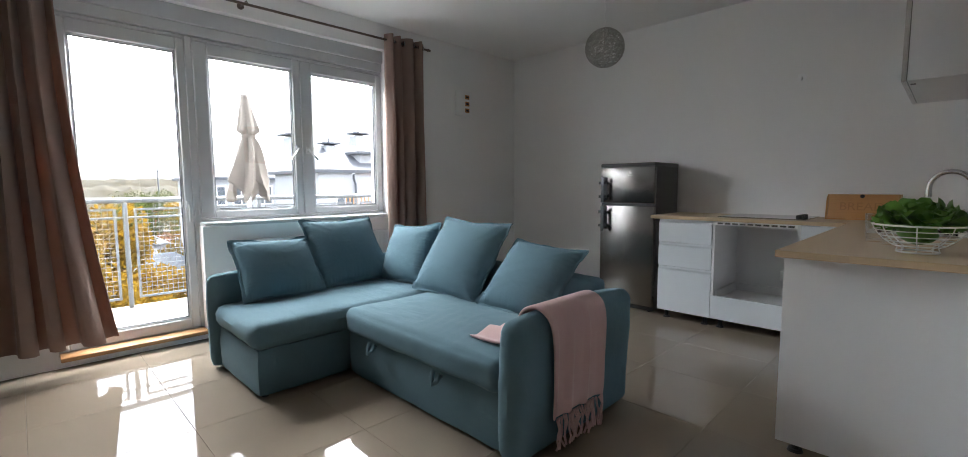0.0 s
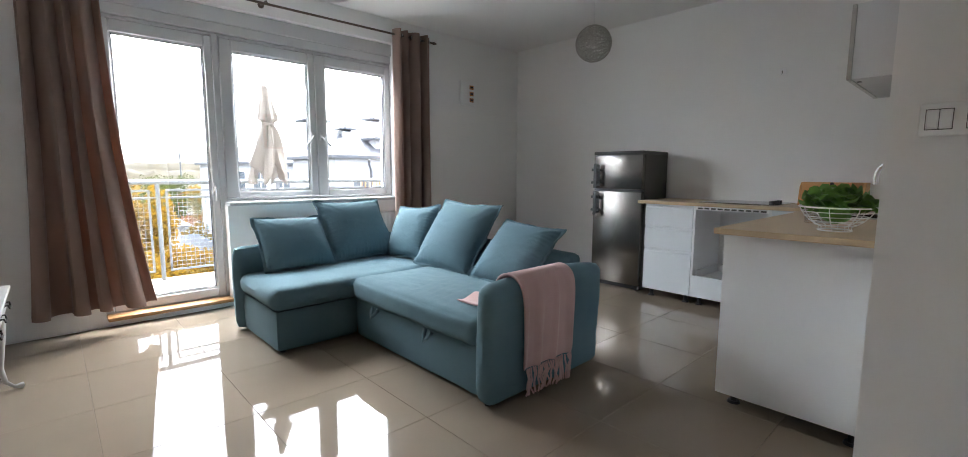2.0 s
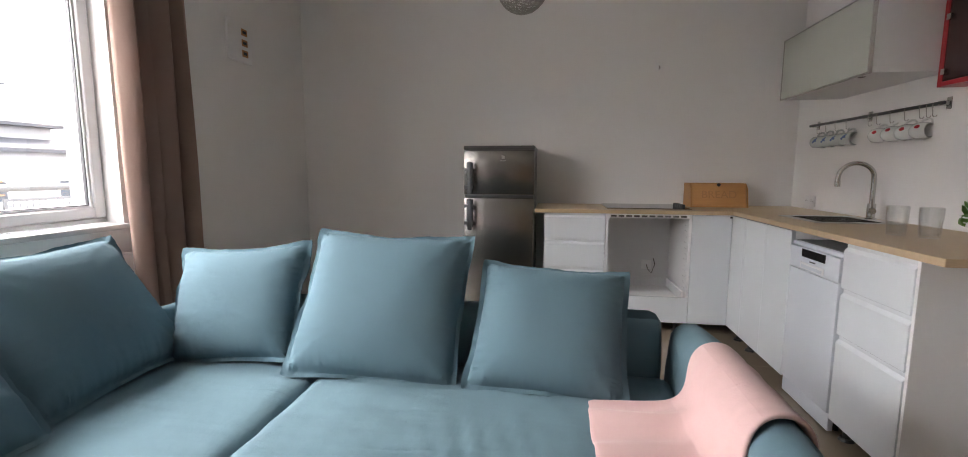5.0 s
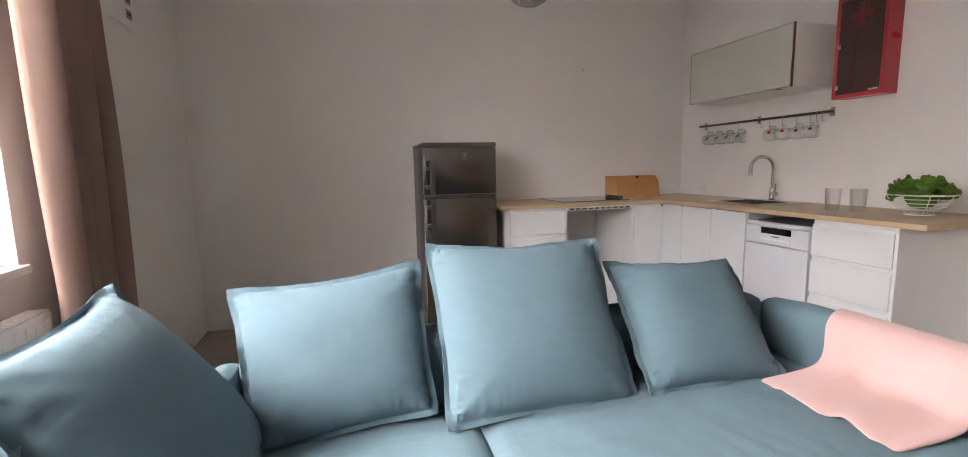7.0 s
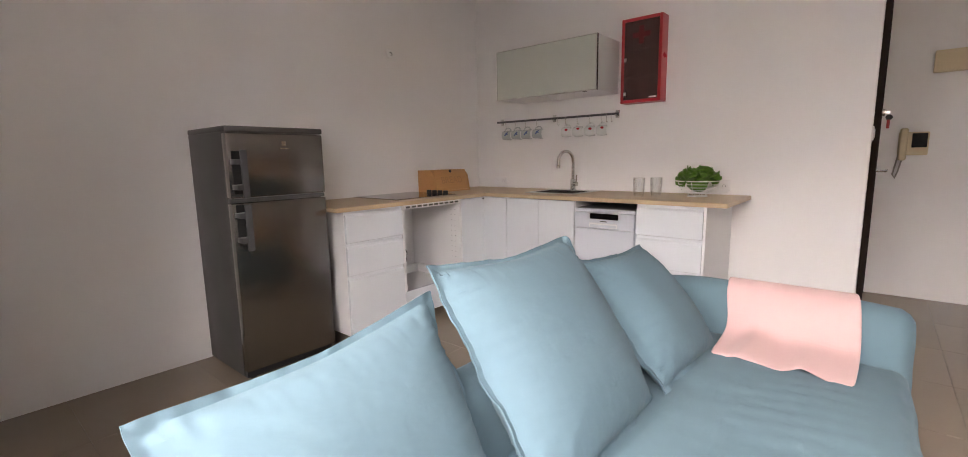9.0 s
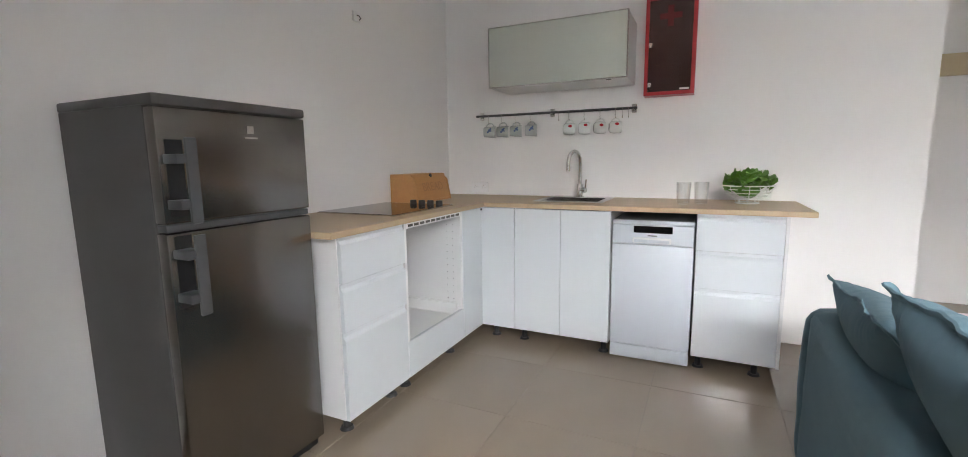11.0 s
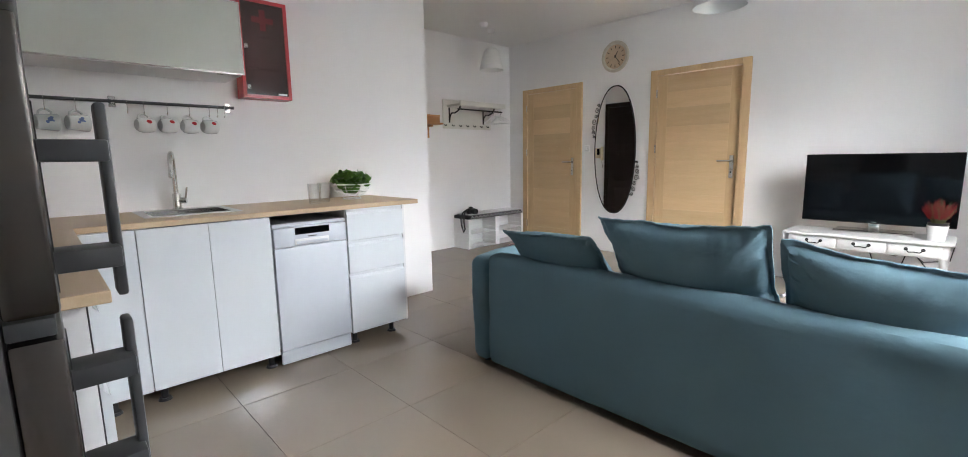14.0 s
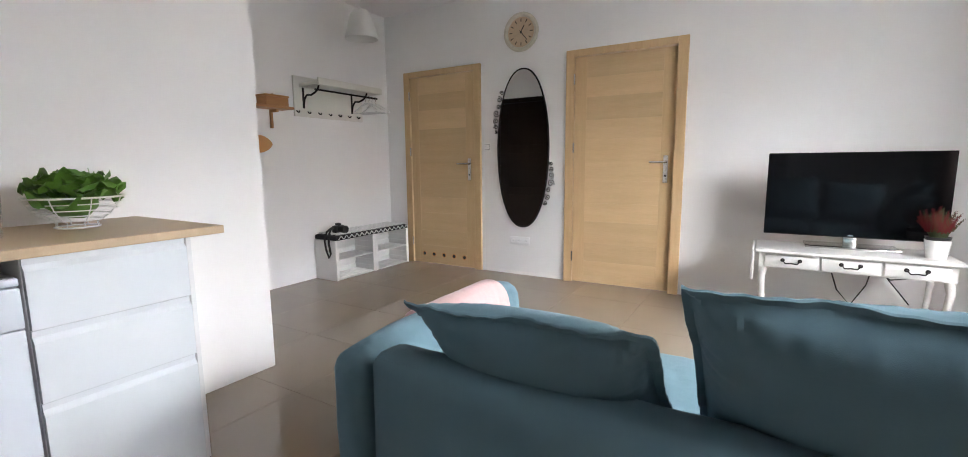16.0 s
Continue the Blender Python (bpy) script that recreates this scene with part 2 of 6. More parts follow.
CREAMWOOD = mat("cream_painted_wood", (0.74, 0.725, 0.67), 0.45, vary=0.04, scale=8)
CLOCKFACE = mat("aged_clock_face", (0.56, 0.42, 0.29), 0.6, vary=0.25, scale=12)
CLOCKRIM = mat("distressed_cream_rim", (0.55, 0.51, 0.42), 0.5, vary=0.3, scale=25)
HEATHER = mat("heather_bloom", (0.12, 0.008, 0.014), 0.8, vary=0.4, scale=60, color2=(0.24, 0.025, 0.03), spec=0.2)
HEATHERLEAF = mat("heather_green", (0.05, 0.085, 0.03), 0.7, vary=0.4, scale=60)
UMBRELLA = fabric_mat("cream_canvas", (0.17, 0.15, 0.13), weave=500.0)
GALV = mat("galvanised_rail", (0.17, 0.18, 0.185), 0.45, 0.3, vary=0.08, scale=14)
BALCTILE = mat("balcony_tile", (0.22, 0.205, 0.19), 0.6, vary=0.08, scale=5, random_tint=0.04)
PATTERN = mat("dark_grey_cushion", (0.02, 0.02, 0.023), 0.85, vary=0.2, scale=30)
PATTERN2 = mat("white_cushion_line", (0.66, 0.66, 0.65), 0.85, vary=0.05, scale=30)
FACADE = mat("white_render", (0.37, 0.38, 0.395), 0.85, vary=0.05, scale=0.6, bump=0.2, bump_scale=20)
ROOF = mat("grey_roof_sheet", (0.085, 0.092, 0.105), 0.6, vary=0.15, scale=0.8)
DARKGLASS = mat("far_window_pane", (0.10, 0.115, 0.13), 0.12, vary=0.2, scale=1)
GRASS = mat("far_ground", (0.04, 0.045, 0.03), 0.9, vary=0.4, scale=0.06, color2=(0.09, 0.085, 0.075))
HILL = mat("wooded_hill", (0.012, 0.016, 0.009), 0.95, vary=0.4, scale=0.11, color2=(0.045, 0.032, 0.012), bump=1.0, bump_scale=0.4)
LEAF_Y = mat("autumn_yellow_leaf", (0.26, 0.15, 0.012), 0.7, vary=0.3, scale=0.9, color2=(0.10, 0.09, 0.015))
LEAF_G = mat("dull_green_leaf", (0.025, 0.045, 0.015), 0.7, vary=0.4, scale=0.9, color2=(0.055, 0.062, 0.018))
backlit(LEAF_Y, 0.3, (0.30, 0.17, 0.015))
backlit(LEAF_G, 0.3, (0.08, 0.10, 0.02))
BARK = mat("bark", (0.10, 0.075, 0.055), 0.9, vary=0.3, scale=8)
BRICKRED = mat("red_brick_far", (0.22, 0.075, 0.045), 0.85, vary=0.2, scale=1.5)


# ---- mesh helpers ----
def part(name, bm, material, parent=None, label="", smooth=True):
    """Links a bmesh as one mesh object under a thing or a part."""
    me = bpy.data.meshes.new(name)
    bmesh.ops.recalc_face_normals(bm, faces=bm.faces)
    bm.to_mesh(me)
    bm.free()
    for m in (material if isinstance(material, (list, tuple)) else [material]):
        me.materials.append(m)
    ob = new(name, me)
    if smooth:
        me.shade_smooth()
        me.set_sharp_from_angle(angle=radians(38))
    if parent:
        ob.parent = parent
    if label:
        ob["label"] = label
    return ob


def thing(name, label, category, place=(0, 0, 0), turn=0.0, group="", kind=""):
    ob = new(name)
    ob.empty_display_size = 0.05
    ob.matrix_basis = pose(*place, 0, 0, turn)
    return tagged(ob, label, category, group, kind)


def add_box(bm, x0, y0, z0, x1, y1, z1, bevel=0.0, seg=2):
    made = bmesh.ops.create_cube(bm, size=1.0)["verts"]
    bmesh.ops.scale(bm, vec=(x1 - x0, y1 - y0, z1 - z0), verts=made)
    bmesh.ops.translate(bm, vec=((x0 + x1) / 2, (y0 + y1) / 2, (z0 + z1) / 2), verts=made)
    if bevel:
        edges = list({e for v in made for e in v.link_edges})
        bmesh.ops.bevel(bm, geom=edges, offset=bevel, segments=seg, profile=0.5, affect='EDGES')
    return bm


def panels(name, items, material, parent):
    """Each board as a part of its own."""
    for it in items:
        part(name, add_box(bmesh.new(), *it), material, parent, smooth=False)


def box(x0, y0, z0, x1, y1, z1, bevel=0.0, seg=2):
    return add_box(bmesh.new(), x0, y0, z0, x1, y1, z1, bevel, seg)


def boxes(*items, bevel=0.0):
    bm = bmesh.new()
    for it in items:
        add_box(bm, *it, bevel=bevel, seg=1)
    return bm


def add_rod(bm, a, b, r, r2=None, seg=12, caps=True):
    a, b = Vector(a), Vector(b)
    d = b - a
    made = bmesh.ops.create_cone(bm, cap_ends=caps, segments=seg, radius1=r, radius2=r if r2 is None else r2, depth=d.length)["verts"]
    m = Matrix.Translation((a + b) / 2) @ d.to_track_quat("Z", "Y").to_matrix().to_4x4()
    bmesh.ops.transform(bm, matrix=m, verts=made)
    return bm


def rod(a, b, r, r2=None, seg=12):
    return add_rod(bmesh.new(), a, b, r, r2, seg)


def add_tube(bm, pts, r, seg=8, closed=False):
    """A tube of radius r along points."""
    pts = [Vector(p) for p in pts]
    n = len(pts)
    rings = []
    up = Vector((0.3, 0.5, 0.81))
    for i, p in enumerate(pts):
        a = pts[i - 1] if (i or closed) else p
        b = pts[(i + 1) % n] if (i < n - 1 or closed) else p
        d = (b - a).normalized()
        s = d.cross(up)
        s = (s if s.length > 1e-3 else d.cross(Vector((1, 0, 0)))).normalized()
        u = s.cross(d)
        rad = r(i / max(1, n - 1)) if callable(r) else r
        rings.append([bm.verts.new(p + rad * (math.cos(2 * math.pi * k / seg) * s + math.sin(2 * math.pi * k / seg) * u)) for k in range(seg)])
    for i in range(n if closed else n - 1):
        q, w = rings[i], rings[(i + 1) % n]
        for k in range(seg):
            bm.faces.new((q[k], q[(k + 1) % seg], w[(k + 1) % seg], w[k]))
    if not closed:
        bm.faces.new(rings[0][::-1])
        bm.faces.new(rings[-1])
    return bm


def tube(pts, r, seg=8, closed=False):
    return add_tube(bmesh.new(), pts, r, seg, closed)


def lathe(profile, seg=24, place=(0, 0, 0)):
    """A solid of revolution from (radius, height) pairs."""
    bm = bmesh.new()
    rings = []
    for r, z in profile:
        rings.append([bm.verts.new((place[0] + max(r, 1e-4) * math.cos(2 * math.pi * k / seg), place[1] + max(r, 1e-4) * math.sin(2 * math.pi * k / seg), place[2] + z)) for k in range(seg)])
    for a, b in zip(rings, rings[1:]):
        for k in range(seg):
            bm.faces.new((a[k], a[(k + 1) % seg], b[(k + 1) % seg], b[k]))
    return bm


def grid_slab(xs, ys, z0, z1, keep, bevel=0.0):
    """A slab of grid cells (with holes where keep says no)."""
    bm = bmesh.new()
    vs = {}

    def v(i, j):
        if (i, j) not in vs:
            vs[i, j] = bm.verts.new((xs[i], ys[j], z1))
        return vs[i, j]
    faces = [bm.faces.new((v(i, j), v(i + 1, j), v(i + 1, j + 1), v(i, j + 1))) for i in range(len(xs) - 1) for j in range(len(ys) - 1) if keep(i, j)]
    ext = bmesh.ops.extrude_face_region(bm, geom=faces)["geom"]
    bmesh.ops.translate(bm, vec=(0, 0, z0 - z1), verts=[g for g in ext if isinstance(g, bmesh.types.BMVert)])
    bmesh.ops.recalc_face_normals(bm, faces=bm.faces)
    if bevel:
        edges = [e for e in bm.edges if len(e.link_faces) == 2 and e.calc_face_angle(0) > 1.0]
        bmesh.ops.bevel(bm, geom=edges, offset=bevel, segments=2, profile=0.5, affect='EDGES')
    return bm


def soft_box(x0, y0, z0, x1, y1, z1, bevel=0.04, cuts=0.06, puff=0.0, wrinkle=0.004, seed=0.0):
    """An upholstered block: rounded edges, bulged faces and small wrinkles."""
    bm = bmesh.new()
    sx, sy, sz = x1 - x0, y1 - y0, z1 - z0
    n = [max(3, min(60, int(s / cuts))) for s in (sx, sy, sz)]
    idx = {}

    def vert(i, j, k):
        if (i, j, k) not in idx:
            u = Vector((i / n[0] - 0.5, j / n[1] - 0.5, k / n[2] - 0.5))
            p = Vector((u.x * sx, u.y * sy, u.z * sz))
            inner = Vector([max(-s / 2 + bevel, min(s / 2 - bevel, c)) for c, s in zip(p, (sx, sy, sz))])
            d = p - inner
            out = d.normalized() if d.length > 1e-6 else Vector((0, 0, 0))
            q = inner + out * min(bevel, d.length if d.length < bevel else bevel)
            f = [1 - (2 * abs(c)) ** 4 for c in u]
            for a in range(3):
                others = f[(a + 1) % 3] * f[(a + 2) % 3]
                if abs(abs(u[a]) - 0.5) < 1e-6:
                    q[a] += math.copysign(puff * max(0, others), u[a])
            w = noise.noise(Vector((q.x * 5 + seed, q.y * 5, q.z * 5))) + 0.5 * noise.noise(Vector((q.x * 13, q.y * 13 + seed, q.z * 13)))
            q += out * w * wrinkle
            idx[i, j, k] = bm.verts.new(q + Vector(((x0 + x1) / 2, (y0 + y1) / 2, (z0 + z1) / 2)))
        return idx[i, j, k]
    for a in range(3):
        b, c = (a + 1) % 3, (a + 2) % 3
        for side in (0, n[a]):
            for i in range(n[b]):
                for j in range(n[c]):
                    quad = []
                    for di, dj in ((0, 0), (1, 0), (1, 1), (0, 1)):
                        ijk = [0, 0, 0]
                        ijk[a], ijk[b], ijk[c] = side, i + di, j + dj
                        quad.append(vert(*ijk))
                    bm.faces.new(quad)
    return bm


def lettering(text, size, depth, m, material, parent, name="lettering"):
    cu = bpy.data.curves.new(name, 'FONT')
    cu.body, cu.size, cu.extrude, cu.align_x, cu.align_y = text, size, depth, 'CENTER', 'CENTER'
    tmp = bpy.data.objects.new(name, cu)
    scene.collection.objects.link(tmp)
    bpy.context.view_layer.update()
    me = bpy.data.meshes.new_from_object(tmp.evaluated_get(bpy.context.evaluated_depsgraph_get()))
    bpy.data.objects.remove(tmp)
    me.materials.clear()
    me.materials.append(material)
    ob = new(name, me)
    ob.matrix_basis = m
    ob.parent = parent
    return ob


# ---- the room ----
XW, XE, YS, YN, ZC = -3.65, 0.53, -0.26, 5.37, 2.74
XH, YH = 2.0, 2.35
WT = 0.3


def wall(name, bm, label):
    return tagged(part(name, bm, WALL, label=label, smooth=False), kind="structure", category="wall")


# window wall: door part y 0.93..1.79, window part y 1.79..3.46
wall("wall_west", boxes((XW - WT, YS - 0.2, -0.1, XW, 0.93, ZC), (XW - WT, 3.46, -0.1, XW, YN + 0.2, ZC), (XW - WT, 0.93, 2.50, XW, 3.46, ZC),
                        (XW - WT, 1.79, -0.1, XW, 3.46, 0.87), (XW - WT, 0.93, -0.1, XW, 1.79, 0.045)), "white painted window wall")
wall("wall_north", box(XW, YN, -0.1, XE + 0.15, YN + 0.2, ZC), "white painted kitchen wall")
wall("wall_east", box(XE, YH + 0.001, -0.1, XE + 0.15, YN, ZC), "white painted wall behind the sink")
wall("wall_entrance", boxes((XE + 0.15, YH, -0.1, 0.86, YH + 0.15, ZC), (0.86, YH, 2.10, 1.97, YH + 0.15, ZC), (1.97, YH, -0.1, XH, YH + 0.15, ZC)), "white wall round the entrance door")
wall("wall_hall", box(XH, YS - 0.2, -0.1, XH + 0.2, YH + 0.15, ZC), "white wall of the hallway")
D1, D2 = (0.80, 1.66), (-1.13, -0.24)
wall("wall_south", boxes((XW, YS - 0.2, -0.1, D2[0], YS, ZC), (D2[1], YS - 0.2, -0.1, D1[0], YS, ZC), (D1[1], YS - 0.2, -0.1, XH, YS, ZC),
                         (D2[0], YS - 0.2, 2.06, D2[1], YS, ZC), (D1[0], YS - 0.2, 2.06, D1[1], YS, ZC)), "white wall with two wooden doors")
ceiling = tagged(part("ceiling", box(XW - WT, YS - 0.2, ZC, XH + 0.2, YN + 0.2, ZC + 0.2), CEIL, label="plain white ceiling", smooth=False), kind="structure", category="ceiling")
floor = tagged(part("floor", box(XW, YS - 0.2, -0.1, XH, YN, -0.004), GROUT, label="polished beige tile floor", smooth=False), kind="structure", category="floor")
# dark rooms behind the inner doors and stairwell behind the entrance
wall("wall_back", boxes((-1.6, -1.7, -0.1, 2.0, -1.6, ZC), (-1.7, -1.7, -0.1, -1.6, YS - 0.2, ZC), (0.2, -1.6, -0.1, 0.3, YS - 0.2, ZC), (2.0, -1.7, -0.1, 2.1, YS - 0.2, ZC)), "plain walls of the rooms behind the doors")

# ---- windows and doors ----
XG = -3.78


def sash(parent, name, y0, y1, z0, z1, glass):
    """A white sash: four rails round a pane, with an inner bead."""
    gy0, gy1, gz0, gz1 = glass
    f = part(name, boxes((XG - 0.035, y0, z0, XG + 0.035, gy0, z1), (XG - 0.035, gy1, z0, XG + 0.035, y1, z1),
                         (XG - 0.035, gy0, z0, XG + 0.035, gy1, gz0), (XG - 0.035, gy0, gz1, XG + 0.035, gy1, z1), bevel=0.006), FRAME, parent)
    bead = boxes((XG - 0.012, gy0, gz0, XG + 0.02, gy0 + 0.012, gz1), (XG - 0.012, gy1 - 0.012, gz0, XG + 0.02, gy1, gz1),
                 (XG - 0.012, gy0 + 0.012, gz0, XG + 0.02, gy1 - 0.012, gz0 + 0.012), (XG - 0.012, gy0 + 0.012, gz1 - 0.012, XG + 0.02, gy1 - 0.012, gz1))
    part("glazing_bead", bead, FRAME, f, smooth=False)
    e = 0.012
    part("gasket", boxes((XG - 0.010, gy0 + e, gz0 + e, XG + 0.012, gy0 + e + 0.005, gz1 - e), (XG - 0.010, gy1 - e - 0.005, gz0 + e, XG + 0.012, gy1 - e, gz1 - e),
                         (XG - 0.010, gy0 + e + 0.005, gz0 + e, XG + 0.012, gy1 - e - 0.005, gz0 + e + 0.005), (XG - 0.010, gy0 + e + 0.005, gz1 - e - 0.005, XG + 0.012, gy1 - e - 0.005, gz1 - e)), GASKET, f, "dark rubber gasket", smooth=False)
    pane = part("pane", box(XG - 0.004, gy0, gz0, XG + 0.004, gy1, gz1), GLASS, f, "clear glass pane", smooth=False)
    pane.visible_shadow = False
    return f


win = thing("window_1", "white plastic balcony door joined to a two-part window", "window", kind="structure")
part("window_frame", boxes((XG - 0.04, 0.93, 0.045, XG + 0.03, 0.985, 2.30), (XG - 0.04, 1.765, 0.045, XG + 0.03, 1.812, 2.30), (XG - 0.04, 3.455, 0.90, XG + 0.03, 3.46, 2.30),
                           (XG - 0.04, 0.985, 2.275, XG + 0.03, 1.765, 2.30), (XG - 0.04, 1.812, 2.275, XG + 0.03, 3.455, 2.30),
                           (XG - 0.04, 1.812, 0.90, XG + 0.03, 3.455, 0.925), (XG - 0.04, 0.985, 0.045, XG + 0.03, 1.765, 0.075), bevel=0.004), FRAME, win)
s1 = sash(win, "door_sash", 0.988, 1.762, 0.078, 2.272, (1.095, 1.705, 0.155, 2.180))
s2 = sash(win, "window_sash", 1.815, 2.632, 0.928, 2.272, (1.912, 2.568, 0.982, 2.180))
s3 = sash(win, "window_sash", 2.636, 3.452, 0.928, 2.272, (2.735, 3.395, 0.982, 2.180))
for s, y, z, tilt in ((s1, 1.727, 1.03, 0), (s2, 2.592, 1.50, -38), (s3, 2.676, 1.50, 42)):
    h = part("window_handle", box(XG + 0.035, y - 0.013, z - 0.035, XG + 0.045, y + 0.013, z + 0.035, 0.004), FRAME, s)
    a = radians(tilt)
    d = Vector((0, math.sin(a), -math.cos(a) if tilt == 0 else -abs(math.cos(a))))
    p = Vector((XG + 0.075, y, z))
    part("lever", tube([(XG + 0.045, y, z), (XG + 0.07, y, z), p + d * 0.02, p + d * 0.12], 0.009, 8), FRAME, h)
for y, z in ((1.80, 2.20), (1.80, 1.0), (0.975, 2.2)):
    part("hinge", rod((XG + 0.04, y, z - 0.04), (XG + 0.04, y, z + 0.04), 0.008), FRAME, win)
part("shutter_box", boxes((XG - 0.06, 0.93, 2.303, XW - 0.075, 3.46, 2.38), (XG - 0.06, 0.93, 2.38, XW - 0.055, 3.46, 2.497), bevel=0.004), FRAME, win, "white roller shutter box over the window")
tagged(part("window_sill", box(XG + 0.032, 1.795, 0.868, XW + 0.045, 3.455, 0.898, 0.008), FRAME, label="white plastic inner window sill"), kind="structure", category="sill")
tagged(part("door_threshold", box(XG + 0.032, 0.935, 0.046, XW + 0.05, 1.785, 0.075, 0.006), SILLWOOD, label="oiled wooden threshold of the balcony door"), kind="structure", category="sill")


def inner_door(name, x0, x1, handle_side, vents, ajar):
    """Oak veneer door in its frame, panels running across; the frame stands 35 mm proud."""
    d = thing(name, "closed oak veneer door with plank-like panels" if not ajar else "slightly open oak veneer door with plank-like panels", "door", kind="structure")
    part("door_frame", boxes((x0 - 0.065, YS, 0, x0 + 0.015, YS + 0.03, 2.105), (x1 - 0.015, YS, 0, x1 + 0.065, YS + 0.03, 2.105), (x0 + 0.015, YS, 2.045, x1 - 0.015, YS + 0.03, 2.105),
                             (x0, YS - 0.19, 0, x0 + 0.015, YS, 2.045), (x1 - 0.015, YS - 0.19, 0, x1, YS, 2.045), (x0, YS - 0.19, 2.045, x1, YS, 2.06), bevel=0.004), DOORWOOD, d)
    leaf = thing("door_leaf", "", "", (x1 - 0.018 if ajar else 0, YS + 0.012 if ajar else 0, 0), 0)
    leaf.parent = d
    a, b = x0 + 0.019, x1 - 0.019
    if ajar:
        leaf.rotation_euler = (0, 0, radians(2.2))
    ox = -(x1 - 0.018) if ajar else 0
    oy = -(YS + 0.012) if ajar else 0
    y0, y1 = YS - 0.03 + oy, YS + 0.012 + oy
    a, b = a + ox, b + ox
    stile = 0.105
    body = part("stile", boxes((a, y0, 0.008, a + stile, y1, 2.04), (b - stile, y0, 0.008, b, y1, 2.04), bevel=0.002), DOORWOOD, leaf)
    part("core", box(a + stile, y0, 0.008, b - stile, y1 - 0.0081, 2.04), DOORWOOD, leaf, smooth=False)
    zs = [0.008, 0.21, 0.38, 0.58, 0.75, 0.95, 1.12, 1.32, 1.49, 1.69, 1.86, 2.04]
    for k, (p, q) in enumerate(zip(zs, zs[1:])):
        rail_in = 0.0 if k % 2 == 0 else 0.0006
        part("panel", box(a + stile, y1 - 0.008, p + 0.0002, b - stile, y1 - 0.0015 - rail_in, q - 0.0002), DOORWOOD_H, leaf, smooth=False)
    hx = a + 0.06 if handle_side < 0 else b - 0.06
    s = 1 if handle_side < 0 else -1
    hd = part("door_handle", boxes((hx - 0.021, y1, 0.94, hx + 0.021, y1 + 0.008, 1.17), bevel=0.003), CHROME, leaf, "satin steel door handle")
    part("lever", tube([(hx, y1 + 0.008, 1.115), (hx, y1 + 0.045, 1.115), (hx + s * 0.02, y1 + 0.052, 1.115), (hx + s * 0.125, y1 + 0.052, 1.115)], 0.009, 10), CHROME, hd)
    part("keyhole", rod((hx, y1 + 0.007, 1.0), (hx, y1 + 0.0095, 1.0), 0.008), BLACK, hd)
    if vents:
        for k in range(5):
            vx = a + 0.14 + k * (b - a - 0.28) / 4
            part("vent_ring", lathe([(0.027, 0), (0.027, 0.004), (0.019, 0.004), (0.019, 0.0), (0.0, 0.0)], 20), BREADWOOD, leaf).matrix_basis = pose(vx, y1 - 0.001, 0.11, -90, 0, 0)
            part("vent_hole", rod((vx, y1 - 0.004, 0.11), (vx, y1 + 0.0015, 0.11), 0.0185, seg=18), BLACK, leaf)
    for z in (0.25, 1.25, 1.85):
        hxx = x1 - 0.018 if handle_side < 0 else x0 + 0.018
        part("hinge", rod((hxx, YS + 0.035, z - 0.045), (hxx, YS + 0.035, z + 0.045), 0.008), CHROME, d)
    return d


inner_door("door_1", D1[0], D1[1], -1, True, False)
inner_door("door_2", D2[0], D2[1], -1, False, True)

ent = thing("door_3", "closed dark brown steel entrance door", "door", kind="structure")
part("door_frame", boxes((0.82, YH - 0.035, 0, 0.89, YH, 2.12), (1.92, YH - 0.035, 0, 1.985, YH, 2.12), (0.89, YH - 0.035, 2.05, 1.92, YH, 2.12), bevel=0.004), DARKDOOR, ent)
part("door_leaf", boxes((0.892, YH - 0.024, 0.012, 1.918, YH + 0.03, 2.048), bevel=0.006), DARKDOOR, ent)
for z0, z1 in ((0.15, 0.62), (0.74, 1.28), (1.40, 1.92)):
    part("panel", box(1.04, YH - 0.030, z0, 1.77, YH - 0.0245, z1, 0.004), DARKDOOR, ent)
hp = part("door_handle", box(0.945, YH - 0.034, 0.93, 0.985, YH - 0.0245, 1.17, 0.004), CHROME, ent, "satin steel handle plate")
part("lever", tube([(0.965, YH - 0.034, 1.06), (0.965, YH - 0.085, 1.06), (1.08, YH - 0.088, 1.06)], 0.009), CHROME, hp)
lk = part("lock", rod((0.965, YH - 0.024, 1.43), (0.965, YH - 0.05, 1.43), 0.022), CHROME, ent)
part("key", boxes((0.962, YH - 0.075, 1.422, 0.968, YH - 0.05, 1.438)), CHROME, lk)
part("key_fob", box(0.958, YH - 0.078, 1.33, 0.972, YH - 0.062, 1.385, 0.004), RED, lk, "red key tag")
part("key_head", lathe([(0.0, -0.004), (0.018, -0.003), (0.018, 0.003), (0.0, 0.004)], 16), BLACK, lk).matrix_basis = pose(0.965, YH - 0.072, 1.40, 0, 90, 0)

